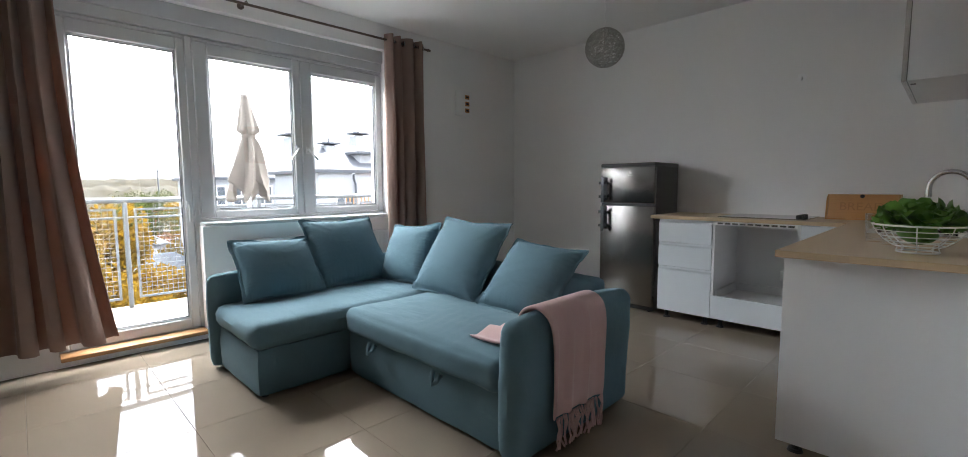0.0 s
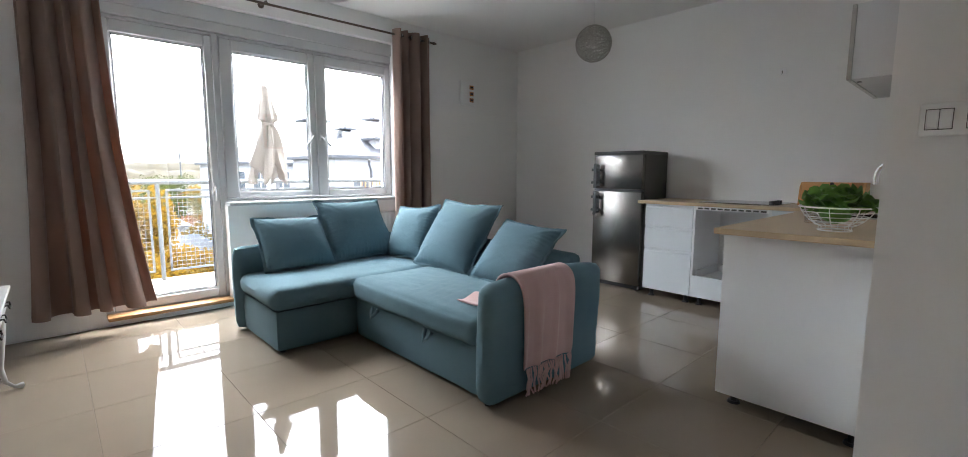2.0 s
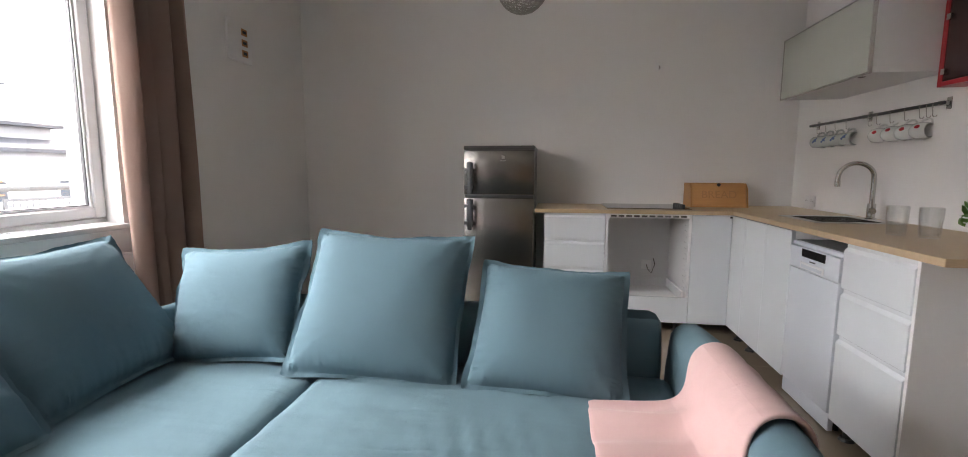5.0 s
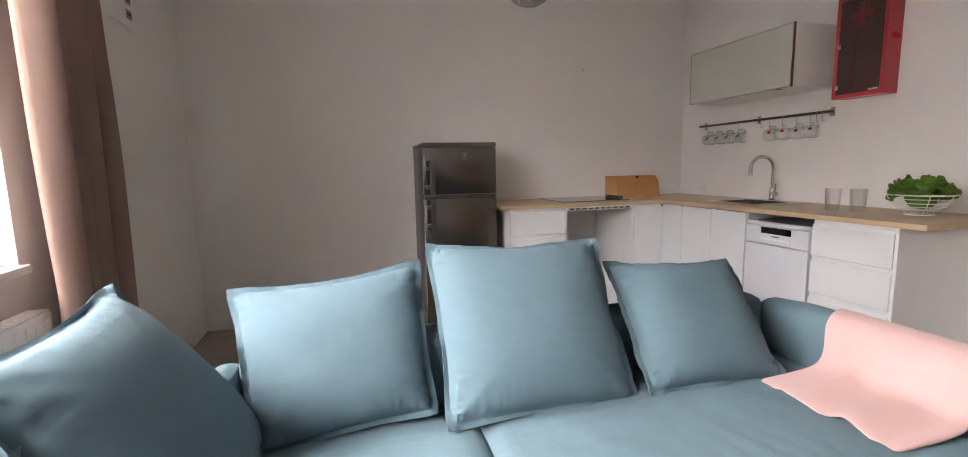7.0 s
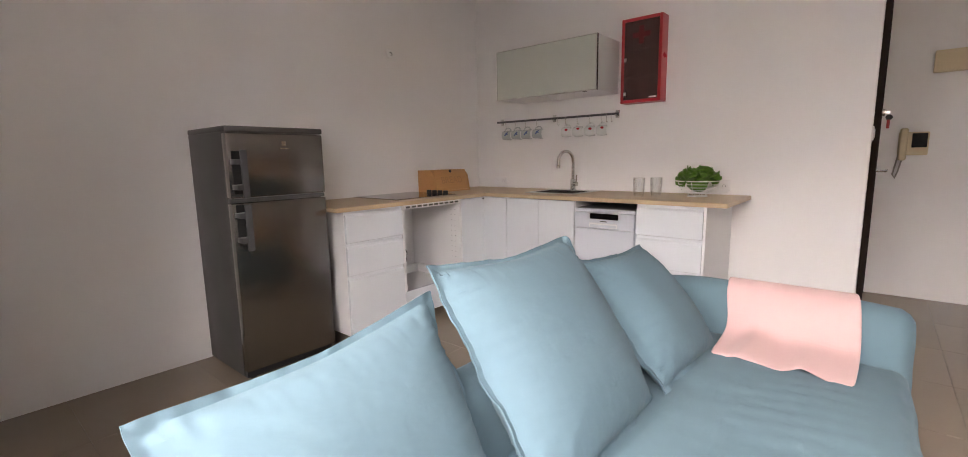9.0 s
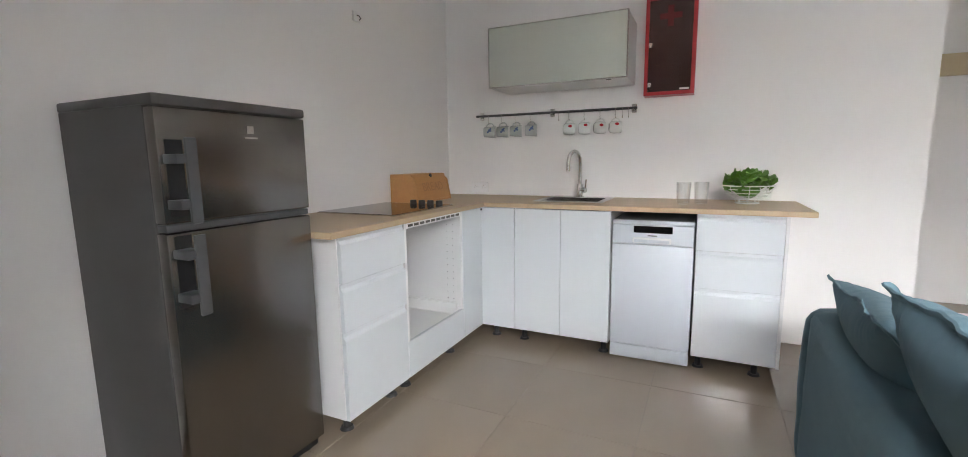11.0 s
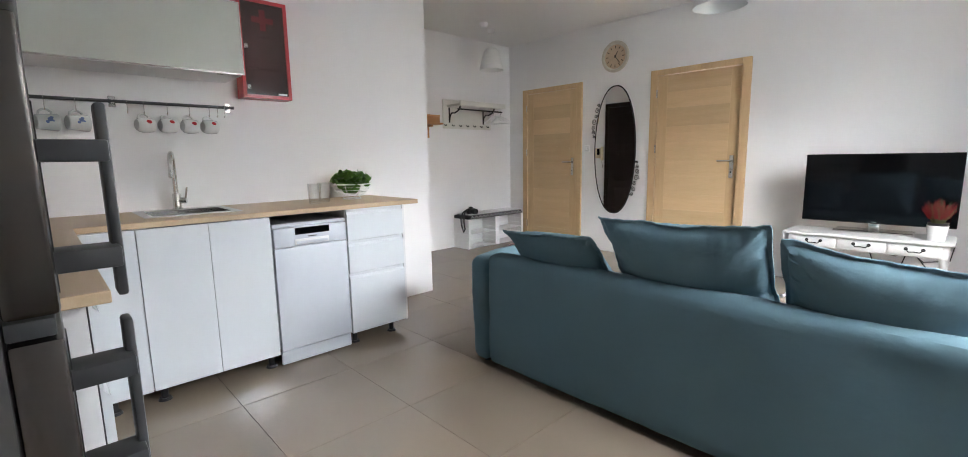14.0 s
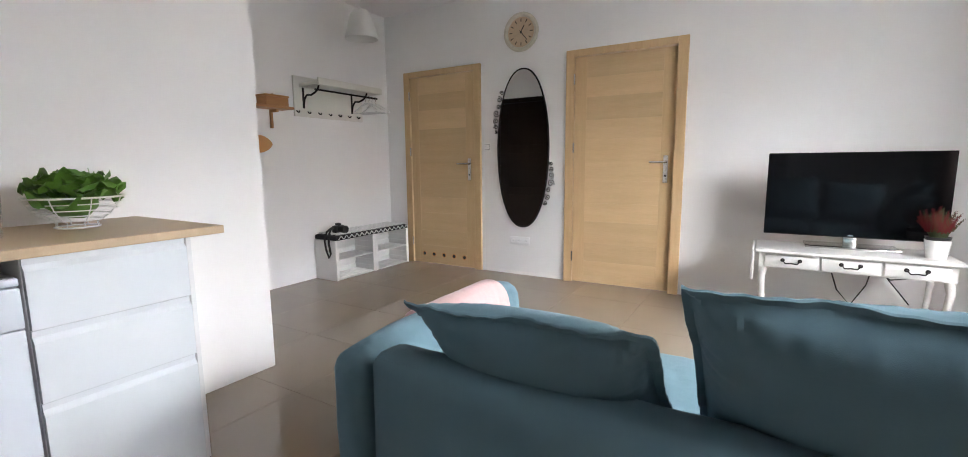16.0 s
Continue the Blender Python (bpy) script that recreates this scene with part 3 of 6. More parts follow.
# ---- curtains and rail ----
XR = -3.49
rodt = thing("curtain_rod", "thin dark bronze curtain rod over the window", "curtain rod")
part("pole", rod((XR, 0.30, 2.545), (XR, 3.86, 2.545), 0.010), BRONZE, rodt)
for y in (0.30, 3.86):
    s = 1 if y > 1 else -1
    part("finial", rod((XR, y, 2.545), (XR, y + s * 0.035, 2.545), 0.016, 0.009), BRONZE, rodt)
for y in (0.45, 2.14, 3.80):
    br = part("bracket", add_rod(tube([(XW, y, 2.575), (XR - 0.02, y, 2.575), (XR, y, 2.553)], 0.006), (XW, y, 2.575), (XW + 0.008, y, 2.575), 0.026), BRONZE, rodt)


def curtain(y0, y1, z0, z1, folds, seed, spread):
    """A hanging curtain with deep vertical folds, gathered on eyelets."""
    c = thing("curtain", "taupe eyelet curtain drawn aside beside the window", "curtain")
    bm = bmesh.new()
    nu, nv = folds * 14, 26
    rows = []
    rnd = random.Random(seed)
    amp = [rnd.uniform(0.75, 1.2) for _ in range(folds + 2)]
    for j in range(nv + 1):
        v = j / nv
        z = z1 + (z0 - z1) * v
        row = []
        for i in range(nu + 1):
            u = i / nu
            k = min(folds, max(0, u * folds + 0.22 * math.sin(2.3 * u * folds + seed) * math.sin(math.pi * u)))
            a = amp[int(k)] * (0.052 + 0.012 * v)
            y = y0 + (y1 - y0) * u + spread * v * v * (u - 0.35)
            x = XR + a * math.sin(2 * math.pi * k + 0.5 * math.sin(3 * v + seed)) + 0.010 * noise.noise(Vector((u * 7, v * 3, seed)))
            y += 0.018 * v * math.sin(4 * math.pi * k + seed)
            row.append(bm.verts.new((x, y, z + (0.012 * math.sin(2 * math.pi * k + 1) if j == nv else 0))))
        rows.append(row)
    for a, b in zip(rows, rows[1:]):
        for i in range(nu):
            bm.faces.new((a[i], a[i + 1], b[i + 1], b[i]))
    cloth = part("cloth", bm, CURTAIN, c)
    md = cloth.modifiers.new("thickness", 'SOLIDIFY')
    md.thickness = 0.004
    for k in range(folds * 2):
        u = (k + 0.5) / (folds * 2)
        ring = lathe([(0.014, -0.004), (0.026, -0.004), (0.026, 0.004), (0.014, 0.004), (0.014, -0.004)], 18)
        part("eyelet", ring, CHROME, c, "bronze-coloured eyelet").matrix_basis = pose(XR, y0 + (y1 - y0) * u, 2.545, 90, 0, 0)
    return c


curtain(0.62, 1.03, 0.17, 2.60, 4, 1.3, 0.28)
curtain(3.36, 3.82, 0.05, 2.60, 4, 4.1, 0.02)

# ---- radiator under the window ----
rad = thing("radiator", "white panel radiator under the window sill", "radiator")
part("front_panel", box(XW + 0.075, 2.02, 0.15, XW + 0.095, 3.42, 0.74, 0.006), PVC, rad)
part("back_panel", box(XW + 0.03, 2.02, 0.15, XW + 0.05, 3.42, 0.74, 0.006), PVC, rad)
for k in range(28):
    y = 2.05 + k * 0.049
    part("rib", box(XW + 0.096, y, 0.17, XW + 0.099, y + 0.025, 0.72, 0.001, 1), PVC, rad)
part("top_grille", boxes(*[(XW + 0.03, 2.02 + k * 0.02, 0.742, XW + 0.095, 2.032 + k * 0.02, 0.747) for k in range(70)]), PVC, rad, smooth=False)
for y in (2.2, 3.25):
    part("bracket", boxes((XW, y, 0.2, XW + 0.03, y + 0.03, 0.7)), PVC, rad, smooth=False)

# ---- corner sofa ----
sofa = thing("corner_sofa", "blue-grey fabric corner sofa bed with chaise", "sofa")
part("chaise_base", soft_box(-2.93, 1.665, 0.012, -2.235, 2.235, 0.285, 0.03, 0.07, 0.004, 0.004, 1.0), SOFA, sofa)
part("seat_base", soft_box(-2.235, 2.205, 0.012, -0.925, 3.0, 0.285, 0.03, 0.07, 0.004, 0.004, 2.0), SOFA, sofa)
part("chaise_cushion", soft_box(-2.90, 1.645, 0.287, -2.20, 3.0, 0.425, 0.045, 0.045, 0.012, 0.006, 3.0), SOFA, sofa)
seat = soft_box(-2.20, 2.165, 0.287, -0.925, 3.0, 0.435, 0.045, 0.013, 0.014, 0.006, 4.0)
folds = ((-1.74, 0.004, 2.42, 0.13), (-1.66, 0.006, 2.40, 0.17), (-1.585, 0.007, 2.43, 0.15), (-1.52, 0.006, 2.38, 0.18), (-1.45, 0.008, 2.42, 0.16), (-1.385, 0.006, 2.36, 0.17), (-1.31, 0.005, 2.33, 0.12))
for v in seat.verts:
    if v.co.z > 0.40:
        for fx, high, mid, reach in folds:
            off = v.co.x - fx - 0.28 * (2.57 - v.co.y) + 0.012 * noise.noise(Vector((v.co.y * 7, fx * 9, 0)))
            v.co.z += high * math.exp(-(off / 0.016) ** 2 - ((v.co.y - mid) / reach) ** 2)
part("seat_cushion", seat, SOFA, sofa)
part("backrest", soft_box(-2.90, 2.975, 0.03, -0.957, 3.105, 0.662, 0.040, 0.035, 0.004, 0.005, 5.0), SOFA, sofa)
part("chaise_back", soft_box(-2.985, 1.625, 0.012, -2.90, 3.09, 0.612, 0.035, 0.05, 0.008, 0.006, 6.0), SOFA, sofa)


def sofa_arm():
    """The flared arm: thicker and rounder towards the top, highest in the middle."""
    bm = soft_box(-0.935, 2.155, 0.012, -0.805, 3.09, 0.62, 0.055, 0.04, 0.006, 0.006, 7.0)
    for v in bm.verts:
        t = max(0, (v.co.z - 0.1) / 0.52)
        v.co.x += 0.020 * t * t
        if v.co.z > 0.5:
            v.co.z += 0.018 * math.sin(math.pi * min(1, max(0, (v.co.y - 2.155) / 0.935)))
    return bm


part("armrest", sofa_arm(), SOFA, sofa)
for x in (-1.88, -1.31):
    part("pull_strap", tube([(x - 0.03, 2.165, 0.285), (x - 0.015, 2.145, 0.262), (x, 2.135, 0.235), (x + 0.018, 2.15, 0.255), (x + 0.03, 2.165, 0.285)], 0.012, 8), SOFA, sofa, "fabric pull strap")
for x, y in ((-2.88, 1.72), (-2.29, 1.72), (-0.88, 2.22), (-0.88, 3.02), (-2.9, 3.02)):
    part("foot", rod((x, y, 0.0), (x, y, 0.02), 0.02), BLACK, sofa)


def cushion(name, w, h, thick, place, turn, lean, roll, seed, narrow=0.0):
    """A square cushion with a flat puckered flange, plumped in the middle, standing on its lower edge."""
    bm = bmesh.new()
    n = 76
    fl = 0.023
    sides = {}
    for side in (1, -1):
        rows = []
        for j in range(n + 1):
            row = []
            for i in range(n + 1):
                u, v = 2 * i / n - 1, 2 * j / n - 1
                iu, iv = u * w / (w - 2 * fl), v * h / (h - 2 * fl)
                near = max(abs(iu), abs(iv))
                cu, cv = max(-1, min(1, iu)), max(-1, min(1, iv))
                along = iv * h / 2 if abs(iu) > abs(iv) else iu * w / 2
                edge = (0.0 if abs(iu) > abs(iv) else 1.7) + (0.6 if iu + iv > 0 else 0.0)
                # edges draw in between the corners, the lower edge a little narrower
                x = u * w / 2 * (1 - 0.065 * (1 - v * v) * abs(u) ** 3) * (1 - narrow * (1 - v) / 2)
                z = v * h / 2 * (1 - 0.07 * (1 - u * u) * abs(v) ** 3)
                blunt = 1 - 0.035 * abs(u * v) ** 9
                x, z = x * blunt, z * blunt
                t = thick / 2 * ((1 - abs(cu) ** 2.5) * (1 - abs(cv) ** 2.5)) ** 0.52
                # short puckers running in from the seam, strongest near the corners
                tight = 0.35 + 0.65 * min(1, abs(cu * cv) ** 2 + 0.6 * max(0, noise.noise(Vector((along * 9, seed * 3.1, edge)))))
                reach = math.exp(-max(0, 1 - near) * (8 + 5 * noise.noise(Vector((along * 11, seed, 4 + edge))))) if near < 1 else 0
                pucker = math.sin(along * 120 + 9 * noise.noise(Vector((along * 19, seed, edge + side))))
                t += 0.0075 * tight * reach * (0.2 + 0.8 * min(1, (1 - near) * 14 if near < 1 else 0)) * pucker
                # a few long soft pull lines from the corners
                diag = (abs(cu) - abs(cv)) * 5.5 + 1.4 * noise.noise(Vector((u * 1.5, v * 1.5, seed + side)))
                t += 0.0045 * math.exp(-diag * diag) * math.sin(diag * 3 + seed) * max(0, near - 0.35) * (1 if near < 1 else 0)
                t += 0.006 * noise.noise(Vector((u * 1.7 + seed, v * 1.7, side))) * max(0, 1 - near)
                ridge = 1 - abs(noise.noise(Vector((u * 1.9 + v * 0.9 + seed * 1.7, v * 2.6 - u * 0.8, side * 2))))
                t += 0.0009 * ridge ** 14 * max(0, 1 - near) ** 0.5 if near < 1 else 0
                rim = max(0, (near - 0.80) / 0.2) ** 2
                wave = rim * (0.012 * noise.noise(Vector((along * 7 + seed, edge, 0.5))) + 0.0010 * math.sin(along * 52 + seed + edge))
                if near >= 1:
                    t = 0.0025
                    wave += 0.0014 * math.sin(along * 118 + 3 * seed)
                else:
                    t = max(t, 0.001)
                slump = -0.028 * h * (1 - abs(u)) ** 0.7 * max(0, v) ** 3
                row.append(bm.verts.new((x, side * t + wave, z + slump + h / 2)))
            rows.append(row)
        sides[side] = rows
        for a, b in zip(rows, rows[1:]):
            for i in range(n):
                bm.faces.new((a[i], a[i + 1], b[i + 1], b[i]))
    f, g = sides[1], sides[-1]
    rim = [(0, i) for i in range(n)] + [(j, n) for j in range(n)] + [(n, n - i) for i in range(n)] + [(n - j, 0) for j in range(n)]
    for (a, b), (c, d) in zip(rim, rim[1:] + rim[:1]):
        bm.faces.new((f[a][b], f[c][d], g[c][d], g[a][b]))
    ob = part(name, bm, PILLOW)
    ob.matrix_basis = Matrix.Translation(place) @ pose(0, 0, 0, 0, 0, turn) @ pose(0, 0, 0, -lean, 0, 0) @ pose(0, 0, 0, 0, roll, 0)
    return tagged(ob, "blue-grey cotton cushion with flanged edge on the sofa", "cushion", group="sofa cushions")


cushion("cushion", 0.60, 0.50, 0.19, (-2.587, 2.84, 0.428), 1, 25.5, -4.5, 1.0, 0.10)
cushion("cushion", 0.672, 0.62, 0.21, (-1.998, 2.758, 0.428), 2, 34.5, 2, 2.0, 0.02)
cushion("cushion", 0.58, 0.535, 0.19, (-1.38, 2.735, 0.430), -1, 43, 3, 3.0, 0.03)
cushion("cushion", 0.575, 0.50, 0.18, (-2.725, 2.05, 0.428), 92, 40, 2, 4.0)
cushion("cushion", 0.645, 0.61, 0.18, (-2.80, 2.635, 0.428), 93, 36, 0, 5.0)


def blanket():
    """A throw over the arm: from the seat, up and over, and down outside, with a fringe."""
    b = thing("throw_blanket", "pale pink knitted throw with fringe over the sofa arm", "blanket")
    prof = [(-1.242, 0.449), (-1.15, 0.452), (-1.06, 0.455), (-0.98, 0.462), (-0.952, 0.50), (-0.945, 0.555), (-0.937, 0.61), (-0.905, 0.650), (-0.855, 0.660), (-0.805, 0.640), (-0.775, 0.59), (-0.772, 0.50), (-0.778, 0.40), (-0.783, 0.30), (-0.785, 0.22), (-0.786, 0.16)]
    bm = bmesh.new()
    nv = 30
    rows = []
    for i, (x, z) in enumerate(prof):
        row = []
        f = i / (len(prof) - 1)
        for j in range(nv + 1):
            v = j / nv
            y = 2.305 + (0.425 + 0.04 * min(1, f / 0.4)) * (0.5 + (v - 0.5) * (1 - 0.10 * f)) + 0.03 * max(0, f - 0.5) * 2 - 0.012 * math.sin(6 * f)
            ripple = 0.020 * math.sin(v * 21 + 2 * f + noise.noise(Vector((v * 4, 1, f * 2)))) * min(1, max(0, f - 0.55) * 3.2) + 0.004 * noise.noise(Vector((v * 8, f * 9, 3)))
            xx, zz = x + max(0, ripple) + 0.006, z + (0.016 * noise.noise(Vector((v * 5, f * 7, 9))) + 0.012 if f < 0.3 else 0.004)
            if f < 0.45:
                zz += 0.010 * math.exp(-((v - 0.35 - 0.5 * f) / 0.06) ** 2) * (1 - f / 0.45) + 0.008 * math.exp(-((v - 0.80 + 0.4 * f) / 0.05) ** 2)
            if f < 0.3:
                xx += (0.005 * math.sin(5 * v + 1) - 0.010 * (1 - v)) * (0.3 - f) / 0.3
            row.append(bm.verts.new((xx, y, zz)))
        rows.append(row)
    for a, c in zip(rows, rows[1:]):
        for i in range(nv):
            bm.faces.new((a[i], a[i + 1], c[i + 1], c[i]))
    cl = part("cloth", bm, PINK, b)
    md = cl.modifiers.new("thickness", 'SOLIDIFY')
    md.thickness, md.offset = 0.014, 1.0
    cl.modifiers.new("soft", 'SUBSURF').levels = 1
    rnd = random.Random(5)
    for j in range(26):
        v = (j + 0.5) / 26
        y = 2.345 + 0.43 * (0.5 + (v - 0.5) * 0.9)
        x = -0.772 + max(0, 0.012 * math.sin(v * 21 + 2))
        pts = [(x, y, 0.17)]
        for k in range(1, 5):
            pts.append((x + rnd.uniform(-0.002, 0.012), y + rnd.uniform(-0.012, 0.012), 0.17 - k * 0.034))
        part("fringe_strand", tube(pts, 0.005, 5), PINK, b)
    return b


blanket()

# ---- kitchen ----
XF, YF = -0.115, 4.765      # front planes of the two runs
ZB, ZT = 0.078, 0.876


def front(parent, a, b, z0, z1, axis, name="drawer_front"):
    """A white gloss front whose top edge slopes back into a finger pull."""
    prof = [(0.0015, z0), (0.0, z0 + 0.0015), (0.0, z1 - 0.034), (0.003, z1 - 0.029), (0.012, z1 - 0.018), (0.012, z1 - 0.001), (0.019, z1 - 0.001), (0.019, z0)]
    bm = bmesh.new()
    ends = []
    for e in (a, b):
        ends.append([bm.verts.new((XF + d, e, z) if axis == "x" else (e, YF + d, z)) for d, z in prof])
    n = len(prof)
    for k in range(n):
        bm.faces.new((ends[0][k], ends[0][(k + 1) % n], ends[1][(k + 1) % n], ends[1][k]))
    bm.faces.new(ends[0])
    bm.faces.new(ends[1][::-1])
    return part(name, bm, WHITE, parent, smooth=False)


def feet(parent, spots):
    for x, y in spots:
        f = part("foot", add_rod(rod((x, y, 0.012), (x, y, ZB), 0.016), (x, y, 0), (x, y, 0.012), 0.032, 0.026), BLACK, parent, "black plastic cabinet foot")


def drawer_unit_x(y0, y1):
    u = thing("drawer_cabinet", "white gloss three-drawer base cabinet", "cabinet")
    panels("board", [(XF + 0.022, y0, ZB, XE - 0.02, y0 + 0.018, ZT), (XF + 0.022, y1 - 0.018, ZB, XE - 0.02, y1, ZT), (XF + 0.022, y0 + 0.018, ZB, XE - 0.02, y1 - 0.018, ZB + 0.018), (XE - 0.04, y0 + 0.018, ZB + 0.018, XE - 0.02, y1 - 0.018, ZT)], MELAMINE, u)
    for z0, z1 in ((ZB, 0.468), (0.471, 0.676), (0.679, ZT)):
        front(u, y0 + 0.002, y1 - 0.002, z0, z1, "x")
    feet(u, [(XF + 0.06, y0 + 0.09), (XF + 0.06, y1 - 0.04), (XE - 0.1, y0 + 0.06), (XE - 0.1, y1 - 0.06)])
    return u


drawer_unit_x(3.072, 3.480)
tagged(part("end_panel", box(XF + 0.004, 3.056, ZB - 0.005, XE - 0.003, 3.0715, ZT, 0.001, 1), MELAMINE, label="white end panel of the kitchen units"), category="panel")


def door_unit(y0, y1, doors):
    u = thing("door_cabinet", "white gloss base cabinet with plain doors", "cabinet")
    panels("board", [(XF + 0.022, y0, ZB, XE - 0.02, y0 + 0.018, ZT), (XF + 0.022, y1 - 0.018, ZB, XE - 0.02, y1, ZT), (XF + 0.022, y0 + 0.018, ZB, XE - 0.02, y1 - 0.018, ZB + 0.018)], MELAMINE, u)
    for a, b in doors:
        part("door", box(XF, a + 0.001, ZB, XF + 0.019, b - 0.001, ZT - 0.004, 0.0015, 1), WHITE, u)
    feet(u, [(XF + 0.06, y0 + 0.036), (XF + 0.06, y1 - 0.045)] if len(doors) > 1 else [(XF + 0.06, 4.69)])
    return u


door_unit(3.934, 4.534, [(3.934, 4.234), (4.234, 4.534)])
door_unit(4.536, 4.80, [(4.536, 4.80)])
tagged(part("corner_filler", box(XF + 0.002, 4.80, ZB, XF + 0.019, 4.83, ZT, 0.001, 1), MELAMINE, label="white filler strip in the corner"), category="panel")

# dishwasher
dw = thing("dishwasher", "slim white freestanding dishwasher", "dishwasher")
y0, y1 = 3.489, 3.925
part("body", box(XF + 0.03, y0, 0.10, XE - 0.05, y1, 0.808, 0.003, 1), APPLIANCE, dw)
part("top_plate", box(XF + 0.004, y0, 0.806, XE - 0.05, y1, 0.828, 0.005), APPLIANCE, dw)
part("top_tray", box(XF + 0.02, y0 + 0.006, 0.827, XE - 0.06, y1 - 0.006, 0.830), GALV, dw, "bare grey metal top", smooth=False)
part("door_panel", box(XF - 0.004, y0 + 0.002, 0.092, XF + 0.028, y1 - 0.002, 0.690, 0.004), APPLIANCE, dw)
cp = part("control_panel", box(XF - 0.006, y0 + 0.002, 0.694, XF + 0.028, y1 - 0.002, 0.803, 0.004), APPLIANCE, dw)
part("display", box(XF - 0.0085, y0 + 0.11, 0.760, XF - 0.004, y1 - 0.12, 0.799, 0.001, 1), SCREEN, cp, "black display strip")
part("grip", box(XF - 0.010, y0 + 0.115, 0.702, XF - 0.004, y1 - 0.115, 0.734, 0.003), MELAMINE, cp)
part("grip_hollow", box(XF - 0.0112, y0 + 0.125, 0.706, XF - 0.009, y1 - 0.125, 0.722, 0.001, 1), APPLIANCE, cp)
part("brand_plate", box(XF - 0.008, y0 + 0.19, 0.742, XF - 0.005, y0 + 0.24, 0.748), DARKGREY, cp, smooth=False)
part("plinth", box(XF + 0.006, y0 + 0.002, 0.008, XF + 0.03, y1 - 0.002, 0.086, 0.003), APPLIANCE, dw)
for x, y in ((XF + 0.06, y0 + 0.04), (XF + 0.06, y1 - 0.04), (XE - 0.1, y0 + 0.04), (XE - 0.1, y1 - 0.04)):
    part("foot", rod((x, y, 0), (x, y, 0.10), 0.015), BLACK, dw)

# run along the kitchen wall
ud = thing("drawer_cabinet", "white gloss three-drawer base cabinet beside the refrigerator", "cabinet")
xa, xb = -1.43, -0.985
panels("board", [(xa, YF + 0.022, ZB, xa + 0.018, YN - 0.02, ZT), (xb - 0.018, YF + 0.022, ZB, xb, YN - 0.02, ZT), (xa + 0.018, YF + 0.022, ZB, xb - 0.018, YN - 0.02, ZB + 0.018), (xa + 0.018, YN - 0.04, ZB + 0.018, xb - 0.018, YN - 0.02, ZT)], MELAMINE, ud)
for z0, z1 in ((ZB, 0.468), (0.471, 0.676), (0.679, ZT)):
    front(ud, xa + 0.002, xb - 0.002, z0, z1, "y")
feet(ud, [(xa + 0.06, YF + 0.075), (xb - 0.06, YF + 0.075), (xa + 0.06, YN - 0.1)])

ov = thing("oven_cabinet", "open white oven cabinet without an oven", "cabinet")
xa, xb = -0.983, -0.385
panels("board", [(xa, YF + 0.004, ZB, xa + 0.018, YN - 0.03, ZT), (xb - 0.018, YF + 0.004, ZB, xb, YN - 0.03, ZT), (xa + 0.018, YF + 0.022, ZB, xb - 0.018, YN - 0.03, ZB + 0.018),
                   (xa + 0.018, YF + 0.04, 0.222, xb - 0.018, YN - 0.09, 0.24), (xa + 0.018, YN - 0.04, ZB + 0.018, xb - 0.018, YN - 0.03, ZT)], MELAMINE, ov)
part("drawer_front", box(xa + 0.002, YF, ZB, xb - 0.002, YF + 0.019, 0.268, 0.0015, 1), WHITE, ov)
part("drawer_box", boxes((xa + 0.03, YF + 0.03, 0.2405, xa + 0.045, YN - 0.10, 0.31), (xb - 0.045, YF + 0.03, 0.2405, xb - 0.03, YN - 0.10, 0.31), (xa + 0.045, YN - 0.115, 0.2405, xb - 0.045, YN - 0.10, 0.31)), MELAMINE, ov, smooth=False)
vent = part("top_vent", box(xa + 0.018, YF + 0.004, ZT - 0.030, xb - 0.018, YF + 0.02, ZT - 0.002), PVC, ov, "white slotted vent strip", smooth=False)
for k in range(10):
    part("vent_slot", box(xa + 0.035 + k * 0.054, YF + 0.002, ZT - 0.023, xa + 0.075 + k * 0.054, YF + 0.0039, ZT - 0.010), DARKGREY, vent, smooth=False)
for k in range(12):
    for dx in (0.06, 0.10):
        part("shelf_hole", rod((xb - 0.0195, YF + dx, 0.33 + k * 0.042), (xb - 0.0178, YF + dx, 0.33 + k * 0.042), 0.0025, seg=6), BLACK, ov)
feet(ov, [(xa + 0.06, YF + 0.075), (xb - 0.06, YF + 0.075)])
pipe = thing("wall_outlet", "white power outlet with loose cable behind the oven opening", "outlet")
part("plate", box(-0.62, YN - 0.052, 0.36, -0.54, YN - 0.0405, 0.44, 0.004), PVC, pipe)
part("cable", tube([(-0.58, YN - 0.055, 0.40), (-0.575, YN - 0.09, 0.37), (-0.55, YN - 0.11, 0.34), (-0.52, YN - 0.09, 0.41), (-0.53, YN - 0.07, 0.46)], 0.004, 6), DARKGREY, pipe)
cf = thing("corner_cabinet", "white gloss corner cabinet front", "cabinet")
part("door", box(-0.383, YF, ZB, -0.119, YF + 0.019, ZT - 0.004, 0.0015, 1), WHITE, cf)
panels("board", [(-0.383, YF + 0.022, ZB, XE - 0.02, YN - 0.02, ZB + 0.018), (-0.383, YF + 0.022, ZB + 0.018, -0.366, YN - 0.02, ZT)], MELAMINE, cf)
part("catch", box(-0.135, YF - 0.006, ZT - 0.022, -0.120, YF - 0.0005, ZT - 0.010), BLACK, cf, smooth=False)
